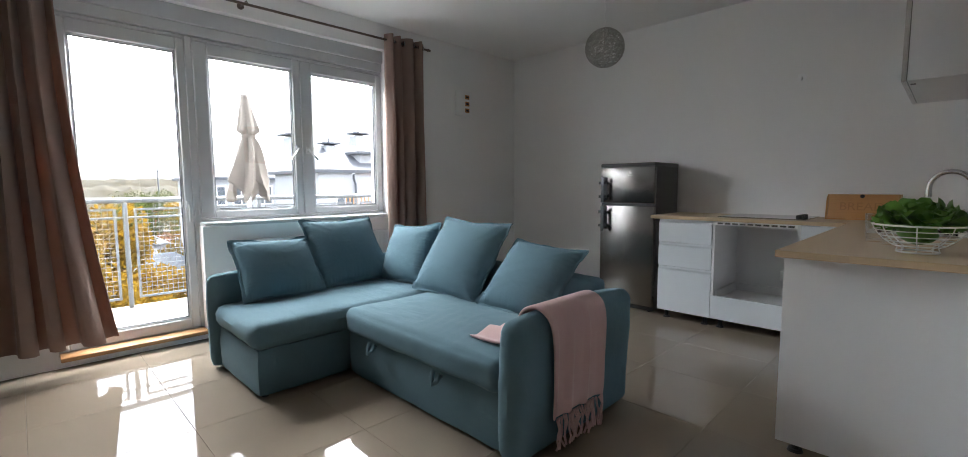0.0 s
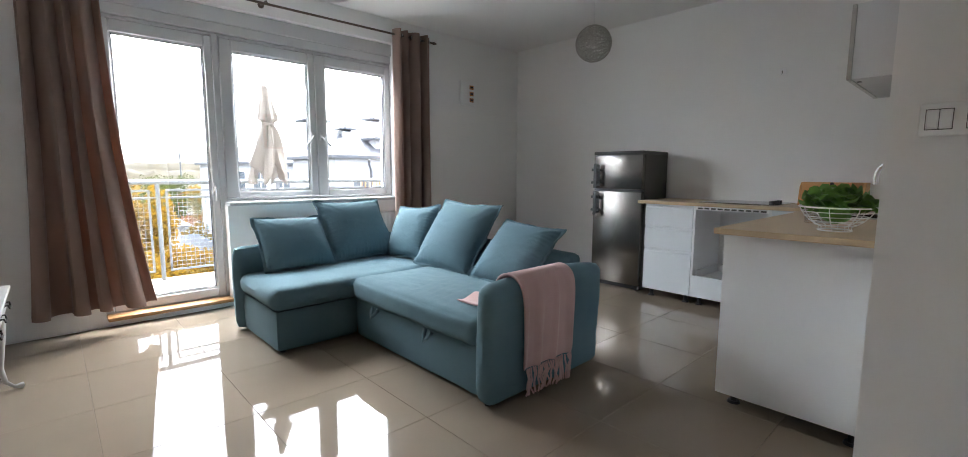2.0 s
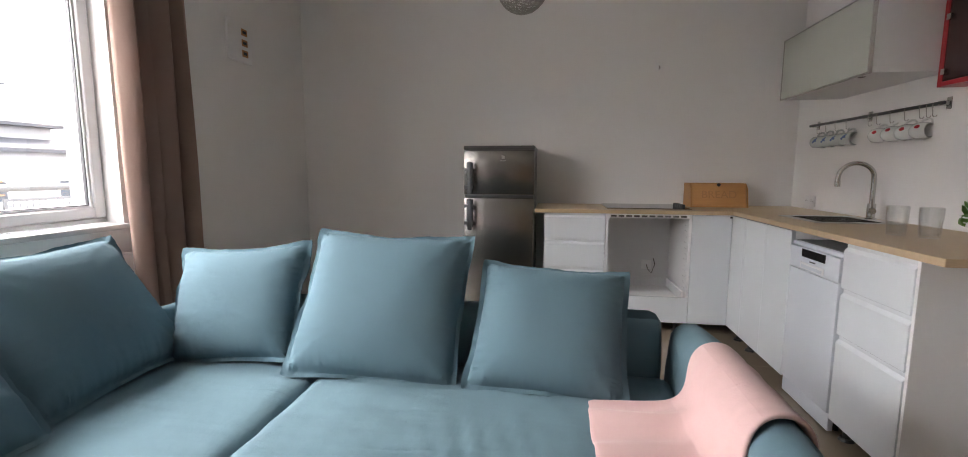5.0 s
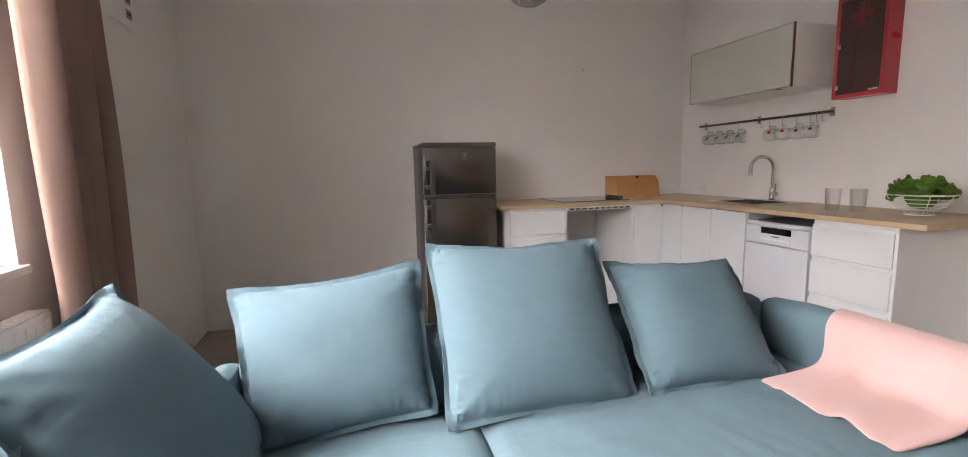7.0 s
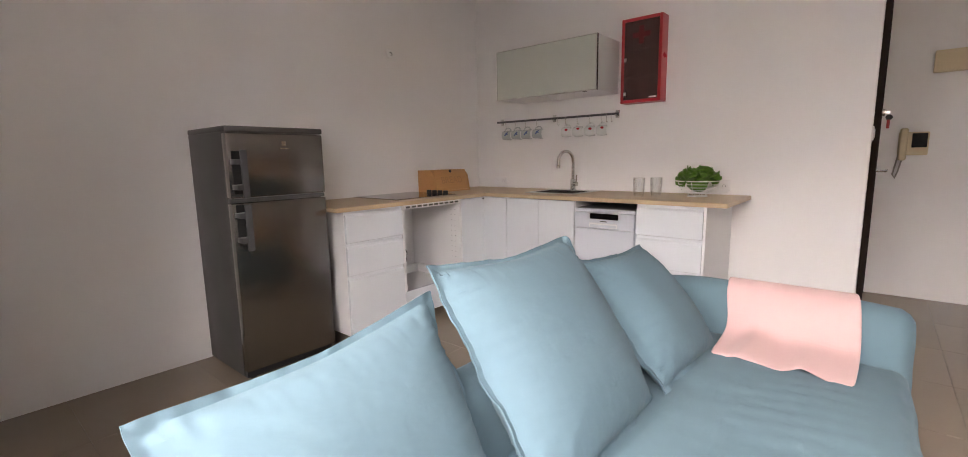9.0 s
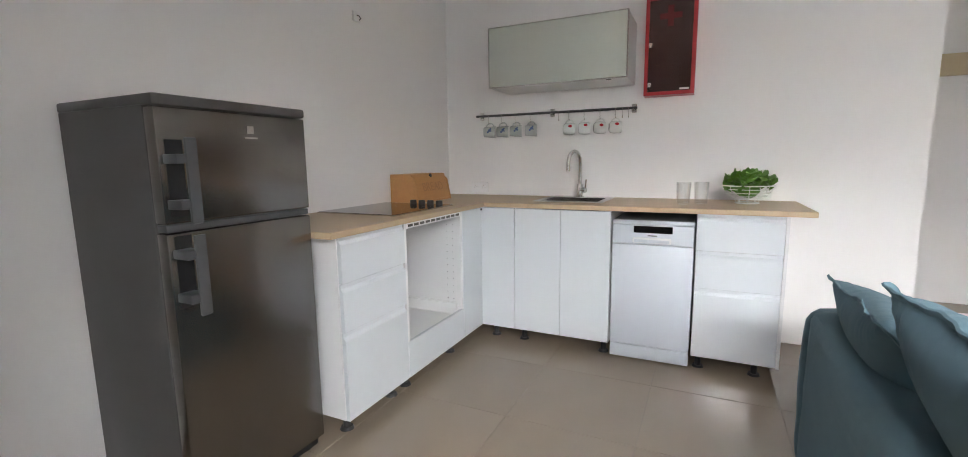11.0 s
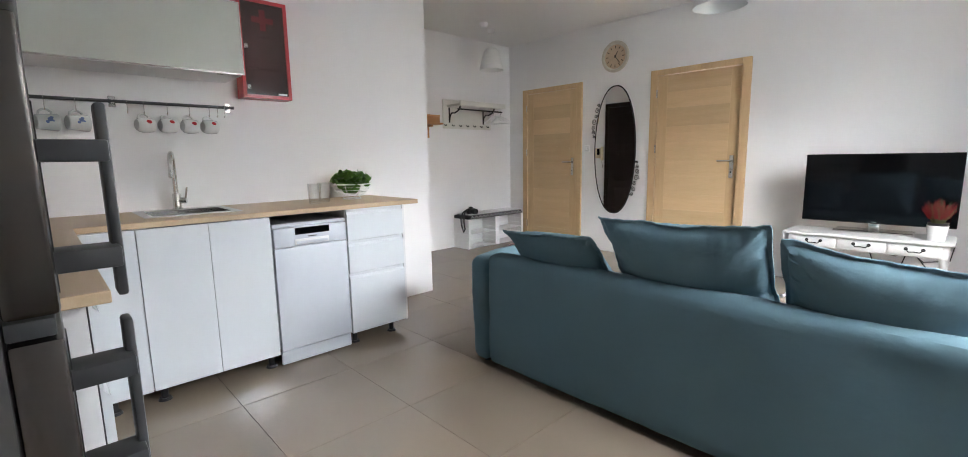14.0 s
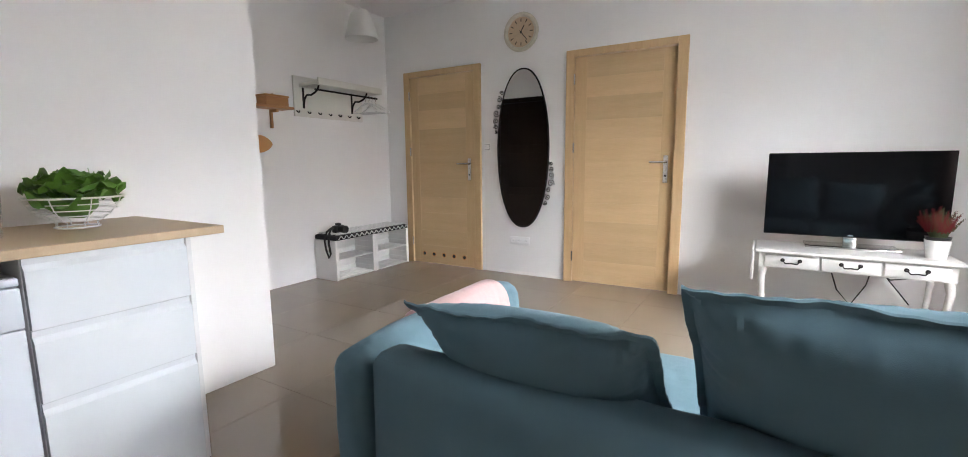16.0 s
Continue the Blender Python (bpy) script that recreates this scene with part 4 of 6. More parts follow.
feet(cf, [(XE - 0.1, YN - 0.1), (-0.33, YN - 0.1)])

# worktop with a cut-out for the sink
wt = thing("worktop", "light oak laminate L-shaped worktop of two boards", "worktop")
WX, WY = [-1.50, -0.122, 0.075, 0.445, XE], [2.945, 4.045, 4.445, 4.745, YN]
part("long_board", grid_slab(WX, WY, 0.877, 0.905, lambda i, j: i >= 1 and not (i == 2 and j == 1), 0.003), WORKTOP, wt, smooth=False)
part("short_board", grid_slab(WX, WY, 0.877, 0.905, lambda i, j: i == 0 and j == 3, 0.003), WORKTOP, wt, smooth=False)

# sink and tap
sk = thing("kitchen_sink", "small square stainless steel sink set in the worktop", "sink")
part("rim", grid_slab([0.045, 0.085, 0.40, 0.475], [4.02, 4.06, 4.43, 4.47], 0.9055, 0.910, lambda i, j: not (i == 1 and j == 1), 0.002), STEEL, sk)
bowl = bmesh.new()
add_box(bowl, 0.085, 4.06, 0.76, 0.40, 4.43, 0.908)
bmesh.ops.delete(bowl, geom=[f for f in bowl.faces if f.normal.z > 0.9], context='FACES')
bmesh.ops.bevel(bowl, geom=[e for e in bowl.edges if not e.is_boundary], offset=0.035, segments=4, profile=0.5, affect='EDGES')
part("bowl", bowl, SINKSTEEL, sk)
part("drain", lathe([(0.0, 0.004), (0.03, 0.004), (0.042, 0.002), (0.042, 0.0)], 24, (0.24, 4.245, 0.7605)), CHROME, sk)
tp = thing("kitchen_tap", "brushed steel swan-neck kitchen tap", "tap")
bx, by = 0.44, 4.255
part("base", lathe([(0.0, 0.0), (0.027, 0.0), (0.027, 0.006), (0.021, 0.010), (0.021, 0.085), (0.018, 0.09), (0.0, 0.09)], 24, (bx, by, 0.9105)), CHROME, tp)
arc = [(bx, by, 1.0), (bx, by, 1.13)]
for k in range(1, 13):
    a = math.pi * k / 12
    r = 0.085
    arc.append((bx - r * (1 - math.cos(a)) * 0.97, by + r * (1 - math.cos(a)) * 0.25, 1.145 + r * math.sin(a)))
arc.append((arc[-1][0], arc[-1][1], 1.115))
part("spout", tube(arc, 0.0125, 14), CHROME, tp)
part("nozzle", rod((arc[-1][0], arc[-1][1], 1.095), (arc[-1][0], arc[-1][1], 1.125), 0.0145), CHROME, tp)
lv = part("mixer_body", rod((bx, by, 0.96), (bx - 0.02, by - 0.045, 0.96), 0.018), CHROME, tp)
part("lever", rod((bx - 0.018, by - 0.04, 0.965), (bx - 0.028, by - 0.05, 1.035), 0.005), CHROME, lv)

# hob
hb = thing("ceramic_hob", "black ceramic hob with four knobs", "hob")
part("glass_plate", box(-0.968, 4.835, 0.9065, -0.375, 5.335, 0.9125, 0.002, 1), HOB, hb)
part("trim", boxes((-0.971, 4.832, 0.9055, -0.372, 4.8349, 0.911), (-0.971, 5.3351, 0.9055, -0.372, 5.338, 0.911), (-0.971, 4.8349, 0.9055, -0.9681, 5.3351, 0.911), (-0.3749, 4.8349, 0.9055, -0.372, 5.3351, 0.911)), CHROME, hb, smooth=False)
for k in range(4):
    y = 4.90 + k * 0.062
    part("knob", lathe([(0.0, 0.026), (0.017, 0.026), (0.020, 0.022), (0.021, 0.0)], 20, (-0.425, y, 0.9127)), BLACK, hb)

# bread box
bb = thing("bread_box", "bamboo bread box with a slanted front lid", "bread box")
bx0, bx1, byf, byb, bz, bh = -0.305, 0.115, 5.12, 5.345, 0.9055, 1.09
for x0, x1 in ((bx0, bx0 + 0.012), (bx1 - 0.012, bx1)):
    sidebm = bmesh.new()
    prof = [(byf, bz), (byb, bz), (byb, bh), (byf + 0.075, bh), (byf + 0.03, bh - 0.04)]
    a = [sidebm.verts.new((x0, y, z)) for y, z in prof]
    b = [sidebm.verts.new((x1, y, z)) for y, z in prof]
    sidebm.faces.new(a)
    sidebm.faces.new(b[::-1])
    for i in range(5):
        sidebm.faces.new((a[i], a[(i + 1) % 5], b[(i + 1) % 5], b[i]))
    part("side_panel", sidebm, BREADWOOD, bb, smooth=False)
part("box_body", boxes((bx0 + 0.012, byf + 0.005, bz, bx1 - 0.012, byb, bz + 0.012), (bx0 + 0.012, byb - 0.01, bz + 0.012, bx1 - 0.012, byb, bh), (bx0 + 0.012, byf + 0.07, bh - 0.012, bx1 - 0.012, byb - 0.01, bh)), BREADWOOD, bb, smooth=False)
lid = part("lid", box(-0.196, -0.006, 0.0, 0.196, 0.006, 0.178, 0.003), BREADWOOD, bb, "front lid with carved lettering")
lid.matrix_basis = Matrix.Translation(((bx0 + bx1) / 2, byf + 0.008, bz + 0.012)) @ pose(0, 0, 0, -15, 0, 0)
lettering("BREAD", 0.085, 0.001, pose(0, -0.0065, 0.085, 90, 0, 0), SHELFWOOD, lid)
part("lid_grip", lathe([(0.0, 0.006), (0.012, 0.006), (0.014, 0.0)], 14), BLACK, lid).matrix_basis = pose(0, -0.006, 0.165, 90, 0, 0)

# drinking glasses
for k, (gx, gy) in enumerate(((0.13, 3.565), (0.195, 3.47))):
    g = part("drinking_glass", lathe([(0.0, 0.0), (0.032, 0.0), (0.034, 0.004), (0.040, 0.085), (0.0405, 0.127), (0.0385, 0.128), (0.0375, 0.085), (0.031, 0.012), (0.0, 0.010)], 40, (gx, gy, 0.9055)), CLEAR)
    tagged(g, "clear straight drinking glass on the worktop", "glass", group="glasses on the worktop")

# wire bowl of lettuce
fb = thing("wire_bowl", "white wire bowl on the worktop", "bowl")
cx, cy = 0.285, 3.225


def ring(r, z, wire=0.0022, n=36):
    return tube([(cx + r * math.cos(2 * math.pi * k / n), cy + r * math.sin(2 * math.pi * k / n), z) for k in range(n)], wire, 6, True)


for r, z, w in ((0.062, 0.909, 0.003), (0.075, 0.933, 0.002), (0.098, 0.951, 0.002), (0.116, 0.970, 0.002), (0.129, 0.991, 0.002), (0.138, 1.012, 0.0035)):
    part("wire_ring", ring(r, z, w), WIRE, fb)
for k in range(8):
    a = 2 * math.pi * k / 8
    pts = [(cx + r * math.cos(a), cy + r * math.sin(a), z) for r, z in ((0.062, 0.909), (0.058, 0.925), (0.078, 0.935), (0.1, 0.952), (0.118, 0.972), (0.131, 0.992), (0.139, 1.012))]
    part("wire_rib", tube(pts, 0.002, 5), WIRE, fb)
lt = thing("lettuce", "leafy green lettuce heads in the wire bowl", "lettuce")
rnd = random.Random(11)
for k in range(26):
    a = k * 2.399 + rnd.uniform(-0.3, 0.3)
    up = 0.32 + 1.15 * (k / 26) + rnd.uniform(-0.12, 0.12)
    length, width = rnd.uniform(0.115, 0.145) * (1 - 0.12 * (k / 26)), rnd.uniform(0.060, 0.078)
    curl = rnd.uniform(0.9, 1.7)
    ex, et = Vector((math.cos(a), math.sin(a), 0)), Vector((-math.sin(a), math.cos(a), 0))
    bm = bmesh.new()
    n, m2 = 12, 10
    vs = []
    spine, slope = Vector((0.012 * math.cos(a), 0.012 * math.sin(a), 0.0)), up + 0.35
    for j in range(n + 1):
        v = j / n
        if j:
            slope -= curl / n * (0.3 + 1.4 * v)
            spine = spine + (ex * math.cos(slope) + Vector((0, 0, math.sin(slope)))) * length / n
        nrm = Vector((0, 0, math.cos(slope))) - ex * math.sin(slope)
        half = width * (0.30 + 0.95 * math.sin(math.pi * min(1, 0.08 + 0.80 * v)) ** 0.8) * (1 if v < 0.93 else 0.86)
        row = []
        for i in range(m2 + 1):
            u = 2 * i / m2 - 1
            frill = 0.010 * u * u * math.sin(17 * v + 5 * u + k) + 0.010 * v ** 3 * math.sin(9 * u + k)
            p = spine + et * (u * half) + nrm * (0.35 * half * u * u + frill + 0.004 * math.sin(14 * v + 3 * abs(u) + k))
            row.append(bm.verts.new((cx + p.x, cy + p.y, 0.984 + p.z)))
        vs.append(row)
    for p, q in zip(vs, vs[1:]):
        for i in range(m2):
            bm.faces.new((p[i], p[i + 1], q[i + 1], q[i]))
    part("leaf", bm, LETTUCE, lt)
core = bmesh.new()
bmesh.ops.create_icosphere(core, subdivisions=3, radius=0.062)
for v in core.verts:
    v.co *= 1 + 0.22 * noise.noise(v.co * 22)
    v.co.z *= 0.75
bmesh.ops.translate(core, vec=(cx, cy, 0.985), verts=core.verts)
part("heart", core, LETTUCE, lt)

# refrigerator
fr = thing("refrigerator", "brushed steel fridge-freezer with dark grey sides", "refrigerator")
fx0, fx1, fyf, fyb, fz = -2.050, -1.512, 4.83, 5.335, 1.372
part("body", box(fx0, fyf + 0.052, 0.02, fx1, fyb, fz - 0.03, 0.004), DARKGREY, fr)
part("top_cap", box(fx0 - 0.003, fyf - 0.002, fz - 0.032, fx1 + 0.003, fyb, fz, 0.008), DARKGREY, fr)


def fridge_door(z0, z1, hz0, hz1, bolts):
    bm = box(fx0, fyf, z0, fx1, fyf + 0.05, z1, 0.006, 2)
    d = part("door", bm, FRIDGE, fr, "brushed steel door")
    h = part("handle", box(fx0 + 0.038, fyf - 0.068, hz0, fx0 + 0.072, fyf - 0.056, hz1, 0.004), HANDLE, d, "grey bar handle")
    # flat black plate on the door that darkens the gap behind the handle
    part("grip_backplate", box(fx0 + 0.020, fyf - 0.0015, hz0 + 0.02, fx0 + 0.070, fyf + 0.001, hz1 - 0.005), BLACK, d, "flat black plate behind the handle", smooth=False)
    for z in bolts:
        part("rung", box(fx0 + 0.012, fyf - 0.064, z - 0.013, fx0 + 0.066, fyf + 0.001, z + 0.013, 0.003), HANDLE, h)
    return d


fd = fridge_door(1.003, fz - 0.036, 1.004, 1.25, (1.06, 1.19))
part("emblem", box((fx0 + fx1) / 2 + 0.02, fyf - 0.002, 1.272, (fx0 + fx1) / 2 + 0.045, fyf + 0.001, 1.297), CHROME, fd, smooth=False)
part("emblem_bar", box((fx0 + fx1) / 2 + 0.008, fyf - 0.002, 1.255, (fx0 + fx1) / 2 + 0.058, fyf + 0.001, 1.261), CHROME, fd, smooth=False)
fridge_door(0.055, 0.975, 0.73, 0.972, (0.785, 0.915))
part("middle_strip", box(fx0 + 0.005, fyf + 0.006, 0.978, fx1 - 0.003, fyf + 0.05, 1.0, 0.003), HANDLE, fr, "grey strip between the doors")
part("plinth", box(fx0 + 0.01, fyf + 0.03, 0.012, fx1 - 0.01, fyb - 0.05, 0.05), BLACK, fr, smooth=False)
for x in (fx0 + 0.05, fx1 - 0.05):
    for y in (fyf + 0.06, fyb - 0.06):
        part("foot", rod((x, y, 0), (x, y, 0.02), 0.02), BLACK, fr)

# wall cabinet
wc = thing("wall_cabinet", "wall cabinet with pale frosted glass flap and metal edge", "cabinet")
wy0, wy1, wz0, wz1, wxf = 3.912, 4.83, 1.665, 2.055, 0.155
part("body", box(wxf + 0.022, wy0 + 0.002, wz0, XE, wy1 - 0.002, wz1, 0.001, 1), MELAMINE, wc)
fl = part("flap", box(wxf + 0.004, wy0 + 0.006, wz0 + 0.004, wxf + 0.018, wy1 - 0.006, wz1 - 0.006), FROST, wc, "frosted glass flap", smooth=False)
part("flap_frame", boxes((wxf, wy0, wz0 - 0.002, wxf + 0.019, wy0 + 0.006, wz1), (wxf, wy1 - 0.006, wz0 - 0.002, wxf + 0.019, wy1, wz1), (wxf, wy0 + 0.006, wz1 - 0.006, wxf + 0.019, wy1 - 0.006, wz1), (wxf, wy0 + 0.006, wz0 - 0.002, wxf + 0.019, wy1 - 0.006, wz0 + 0.004)), CHROME, fl, smooth=False)
part("button", box(wxf + 0.03, wy0 + 0.10, wz0 - 0.003, wxf + 0.05, wy0 + 0.13, wz0 - 0.0005), DARKGREY, wc, smooth=False)

# red first-aid cabinet
rc = thing("first_aid_cabinet", "red metal wall cabinet with smoked glass door and cross", "cabinet")
ry0, ry1, rz0, rz1, rxf = 3.545, 3.845, 1.575, 2.175, 0.415
part("body", boxes((rxf + 0.02, ry0, rz0, XE, ry0 + 0.006, rz1), (rxf + 0.02, ry1 - 0.006, rz0, XE, ry1, rz1), (rxf + 0.02, ry0 + 0.006, rz0, XE, ry1 - 0.006, rz0 + 0.006), (rxf + 0.02, ry0 + 0.006, rz1 - 0.006, XE, ry1 - 0.006, rz1), (XE - 0.006, ry0 + 0.006, rz0 + 0.006, XE, ry1 - 0.006, rz1 - 0.006)), RED, rc, smooth=False)
for z in (1.77, 1.97):
    part("shelf", box(rxf + 0.03, ry0 + 0.007, z, XE - 0.007, ry1 - 0.007, z + 0.006), RED, rc, smooth=False)
dr = part("door_frame", boxes((rxf, ry0, rz0, rxf + 0.019, ry0 + 0.022, rz1), (rxf, ry1 - 0.022, rz0, rxf + 0.019, ry1, rz1), (rxf, ry0 + 0.022, rz0, rxf + 0.019, ry1 - 0.022, rz0 + 0.022), (rxf, ry0 + 0.022, rz1 - 0.022, rxf + 0.019, ry1 - 0.022, rz1), bevel=0.002), RED, rc)
part("glass", box(rxf + 0.006, ry0 + 0.022, rz0 + 0.022, rxf + 0.012, ry1 - 0.022, rz1 - 0.022), SMOKED, dr, "smoked glass", smooth=False)
part("cross", boxes((rxf + 0.003, 3.68, 1.99, rxf + 0.0058, 3.715, 2.115), (rxf + 0.003, 3.632, 2.035, rxf + 0.0058, 3.68, 2.07), (rxf + 0.003, 3.715, 2.035, rxf + 0.0058, 3.763, 2.07)), DARKRED, dr, "dark red cross", smooth=False)
for z in (1.64, 1.885):
    part("catch", box(rxf - 0.008, ry1 - 0.045, z - 0.014, rxf + 0.006, ry1 - 0.024, z + 0.014, 0.002), CHROME, dr)
part("label", box(rxf + 0.003, ry0 + 0.03, rz0 + 0.028, rxf + 0.0058, ry0 + 0.085, rz0 + 0.038), PVC, dr, "small white label", smooth=False)

# rail with mugs
rl = thing("utensil_rail", "steel hanging rail on the wall above the sink", "rail")
rxx, rzz = 0.488, 1.512
part("bar", rod((rxx, 3.89, rzz), (rxx, 5.09, rzz), 0.009), HANDLE, rl)
for y in (3.915, 4.49, 5.06):
    part("bracket", boxes((XE - 0.004, y - 0.016, rzz - 0.028, XE, y + 0.016, rzz + 0.03), (rxx - 0.006, y - 0.008, rzz - 0.011, XE - 0.004, y + 0.008, rzz + 0.011), bevel=0.002), CHROME, rl)
mug_y = [4.985, 4.875, 4.765, 4.645, 4.355, 4.245, 4.135, 4.030]
hook_y = mug_y + [4.43, 3.985, 3.945]
for y in hook_y:
    pts = [(rxx + 0.009 * math.cos(a), y, rzz + 0.009 * math.sin(a)) for a in [math.radians(d) for d in (-60, 0, 60, 120, 180)]]
    pts += [(rxx - 0.009, y, rzz - 0.02), (rxx - 0.006, y, rzz - 0.045)]
    pts += [(rxx + 0.004 - 0.010 * math.cos(math.radians(d)), y, rzz - 0.052 - 0.010 * math.sin(math.radians(d))) for d in (0, 60, 120, 180)]
    part("hook", tube(pts, 0.0018, 6), CHROME, rl)


def mug(kind):
    """A mug hanging by its handle; the handle lies on top, the mouth points sideways."""
    m = thing("mug", "white mug with blue print hanging from the rail" if kind == 0 else "white mug with a red strawberry print hanging from the rail", "mug", group="mugs on the rail")
    if kind == 0:
        prof = [(0.0, 0.0), (0.033, 0.0), (0.037, 0.004), (0.044, 0.088), (0.0415, 0.088), (0.037, 0.006), (0.0, 0.006)]
    else:
        prof = [(0.0, 0.0), (0.028, 0.0), (0.038, 0.012), (0.043, 0.035), (0.041, 0.065), (0.038, 0.082), (0.0355, 0.082), (0.038, 0.065), (0.040, 0.035), (0.034, 0.012), (0.0, 0.005)]
    part("cup", lathe(prof, 28), CERAMIC if kind else GREYCUP, m)
    part("handle", tube([(0.038, 0, 0.072), (0.055, 0, 0.074), (0.068, 0, 0.06), (0.069, 0, 0.042), (0.058, 0, 0.024), (0.038, 0, 0.018)], 0.0055, 8), CERAMIC if kind else GREYCUP, m)
    r = 0.0412 if kind == 0 else 0.0425
    for k, (da, dz, s) in enumerate(((0, 0.048, 1.0), (0.3, 0.036, 0.7), (-0.28, 0.056, 0.7), (0.15, 0.060, 0.5))[:4 if kind == 0 else 1]):
        bm = bmesh.new()
        bmesh.ops.create_icosphere(bm, subdivisions=2, radius=0.011 * s if kind == 0 else 0.014 * s)
        for v in bm.verts:
            v.co.y *= 0.16
            if kind == 1:
                v.co.x *= 0.8 + 6 * v.co.z
        a = math.pi / 2 + da
        o = part("print", bm, BLUEPRINT if kind == 0 else REDPRINT, m)
        o.matrix_basis = Matrix.Translation((r * math.cos(a), r * math.sin(a), dz)) @ pose(0, 0, 0, 0, 0, math.degrees(a) + 90)
    return m


for k, y in enumerate(mug_y):
    m = mug(0 if k < 4 else 1)
    # local +x (the handle) turned up, the mouth along +y, a little tipped
    tip = (16, 12, 17, 20, 24, 30, 22, 27)[k]
    m.matrix_basis = Matrix.Translation((rxx - 0.002, y + 0.042, 1.391)) @ pose(0, 0, 0, 90, 0, 18) @ pose(0, 0, 0, 0, 0, 90 - tip)


def socket(name, place, turn, gangs, label):
    """A white double or triple socket plate, facing local -y."""
    s = thing(name, label, "socket", place, turn)
    w = 0.072 * gangs
    part("plate", box(-w / 2, -0.010, -0.040, w / 2, 0.0, 0.040, 0.004), PVC, s)
    for k in range(gangs):
        x = -w / 2 + 0.036 + 0.072 * k
        part("insert", lathe([(0.0, 0.0005), (0.018, 0.0005), (0.019, 0.0015), (0.022, 0.0015), (0.023, 0.0)], 20), PVC, s).matrix_basis = pose(x, -0.0105, 0, 90, 0, 0)
        for dx in (-0.0095, 0.0095):
            part("pin_hole", rod((x + dx, -0.0122, 0), (x + dx, -0.0108, 0), 0.0028, seg=8), BLACK, s)
        part("earth_pin", rod((x, -0.018, 0.011), (x, -0.0105, 0.011), 0.002, seg=8), CHROME, s)
    return s


socket("wall_socket", (XE, 5.085, 0.965), -90, 2, "white double socket above the worktop")
socket("wall_socket", (XE, 3.115, 0.965), -90, 1, "white single socket beside the lettuce bowl")
socket("wall_socket", (-3.24, YN, 0.345), 0, 2, "white double socket low on the wall")
socket("wall_socket", (0.30, YS, 0.345), 180, 3, "white triple socket below the mirror")

# ---- living area ----
cs = thing("console_table", "white painted console table with three drawers", "table")
cx0, cx1, cy0, cy1, cz = -2.70, -1.77, 0.06, 0.47, 0.562
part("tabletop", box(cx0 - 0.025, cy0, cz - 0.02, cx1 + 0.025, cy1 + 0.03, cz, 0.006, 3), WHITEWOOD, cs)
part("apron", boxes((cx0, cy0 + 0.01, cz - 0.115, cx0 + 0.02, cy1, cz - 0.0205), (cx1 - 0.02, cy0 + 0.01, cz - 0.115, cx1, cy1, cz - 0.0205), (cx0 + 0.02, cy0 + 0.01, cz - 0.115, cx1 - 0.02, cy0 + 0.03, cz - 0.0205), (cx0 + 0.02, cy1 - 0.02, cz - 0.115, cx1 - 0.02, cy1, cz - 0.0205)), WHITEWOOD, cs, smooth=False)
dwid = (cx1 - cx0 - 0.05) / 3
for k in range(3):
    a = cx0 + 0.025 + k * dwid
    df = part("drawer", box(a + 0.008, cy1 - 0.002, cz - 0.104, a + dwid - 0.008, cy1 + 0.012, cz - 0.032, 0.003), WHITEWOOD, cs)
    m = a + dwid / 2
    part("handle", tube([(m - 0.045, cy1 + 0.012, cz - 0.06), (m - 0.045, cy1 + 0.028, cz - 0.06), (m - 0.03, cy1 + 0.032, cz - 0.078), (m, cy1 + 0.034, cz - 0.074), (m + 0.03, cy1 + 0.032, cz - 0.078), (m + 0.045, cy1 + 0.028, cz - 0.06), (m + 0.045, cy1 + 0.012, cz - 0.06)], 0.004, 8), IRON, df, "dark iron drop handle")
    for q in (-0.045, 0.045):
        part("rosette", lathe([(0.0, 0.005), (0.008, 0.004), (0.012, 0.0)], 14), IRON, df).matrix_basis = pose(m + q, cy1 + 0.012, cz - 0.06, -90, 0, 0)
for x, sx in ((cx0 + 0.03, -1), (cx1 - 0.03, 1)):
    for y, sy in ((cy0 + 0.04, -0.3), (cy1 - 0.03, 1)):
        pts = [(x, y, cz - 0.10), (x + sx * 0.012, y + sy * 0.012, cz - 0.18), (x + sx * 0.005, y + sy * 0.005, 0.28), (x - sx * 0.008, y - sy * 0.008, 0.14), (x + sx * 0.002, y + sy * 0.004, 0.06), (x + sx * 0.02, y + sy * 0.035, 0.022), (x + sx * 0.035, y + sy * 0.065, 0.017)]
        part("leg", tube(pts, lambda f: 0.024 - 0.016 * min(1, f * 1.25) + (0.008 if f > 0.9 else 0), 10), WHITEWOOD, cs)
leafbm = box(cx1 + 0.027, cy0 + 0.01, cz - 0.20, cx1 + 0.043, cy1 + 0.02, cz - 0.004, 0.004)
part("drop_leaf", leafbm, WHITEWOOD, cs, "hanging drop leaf")

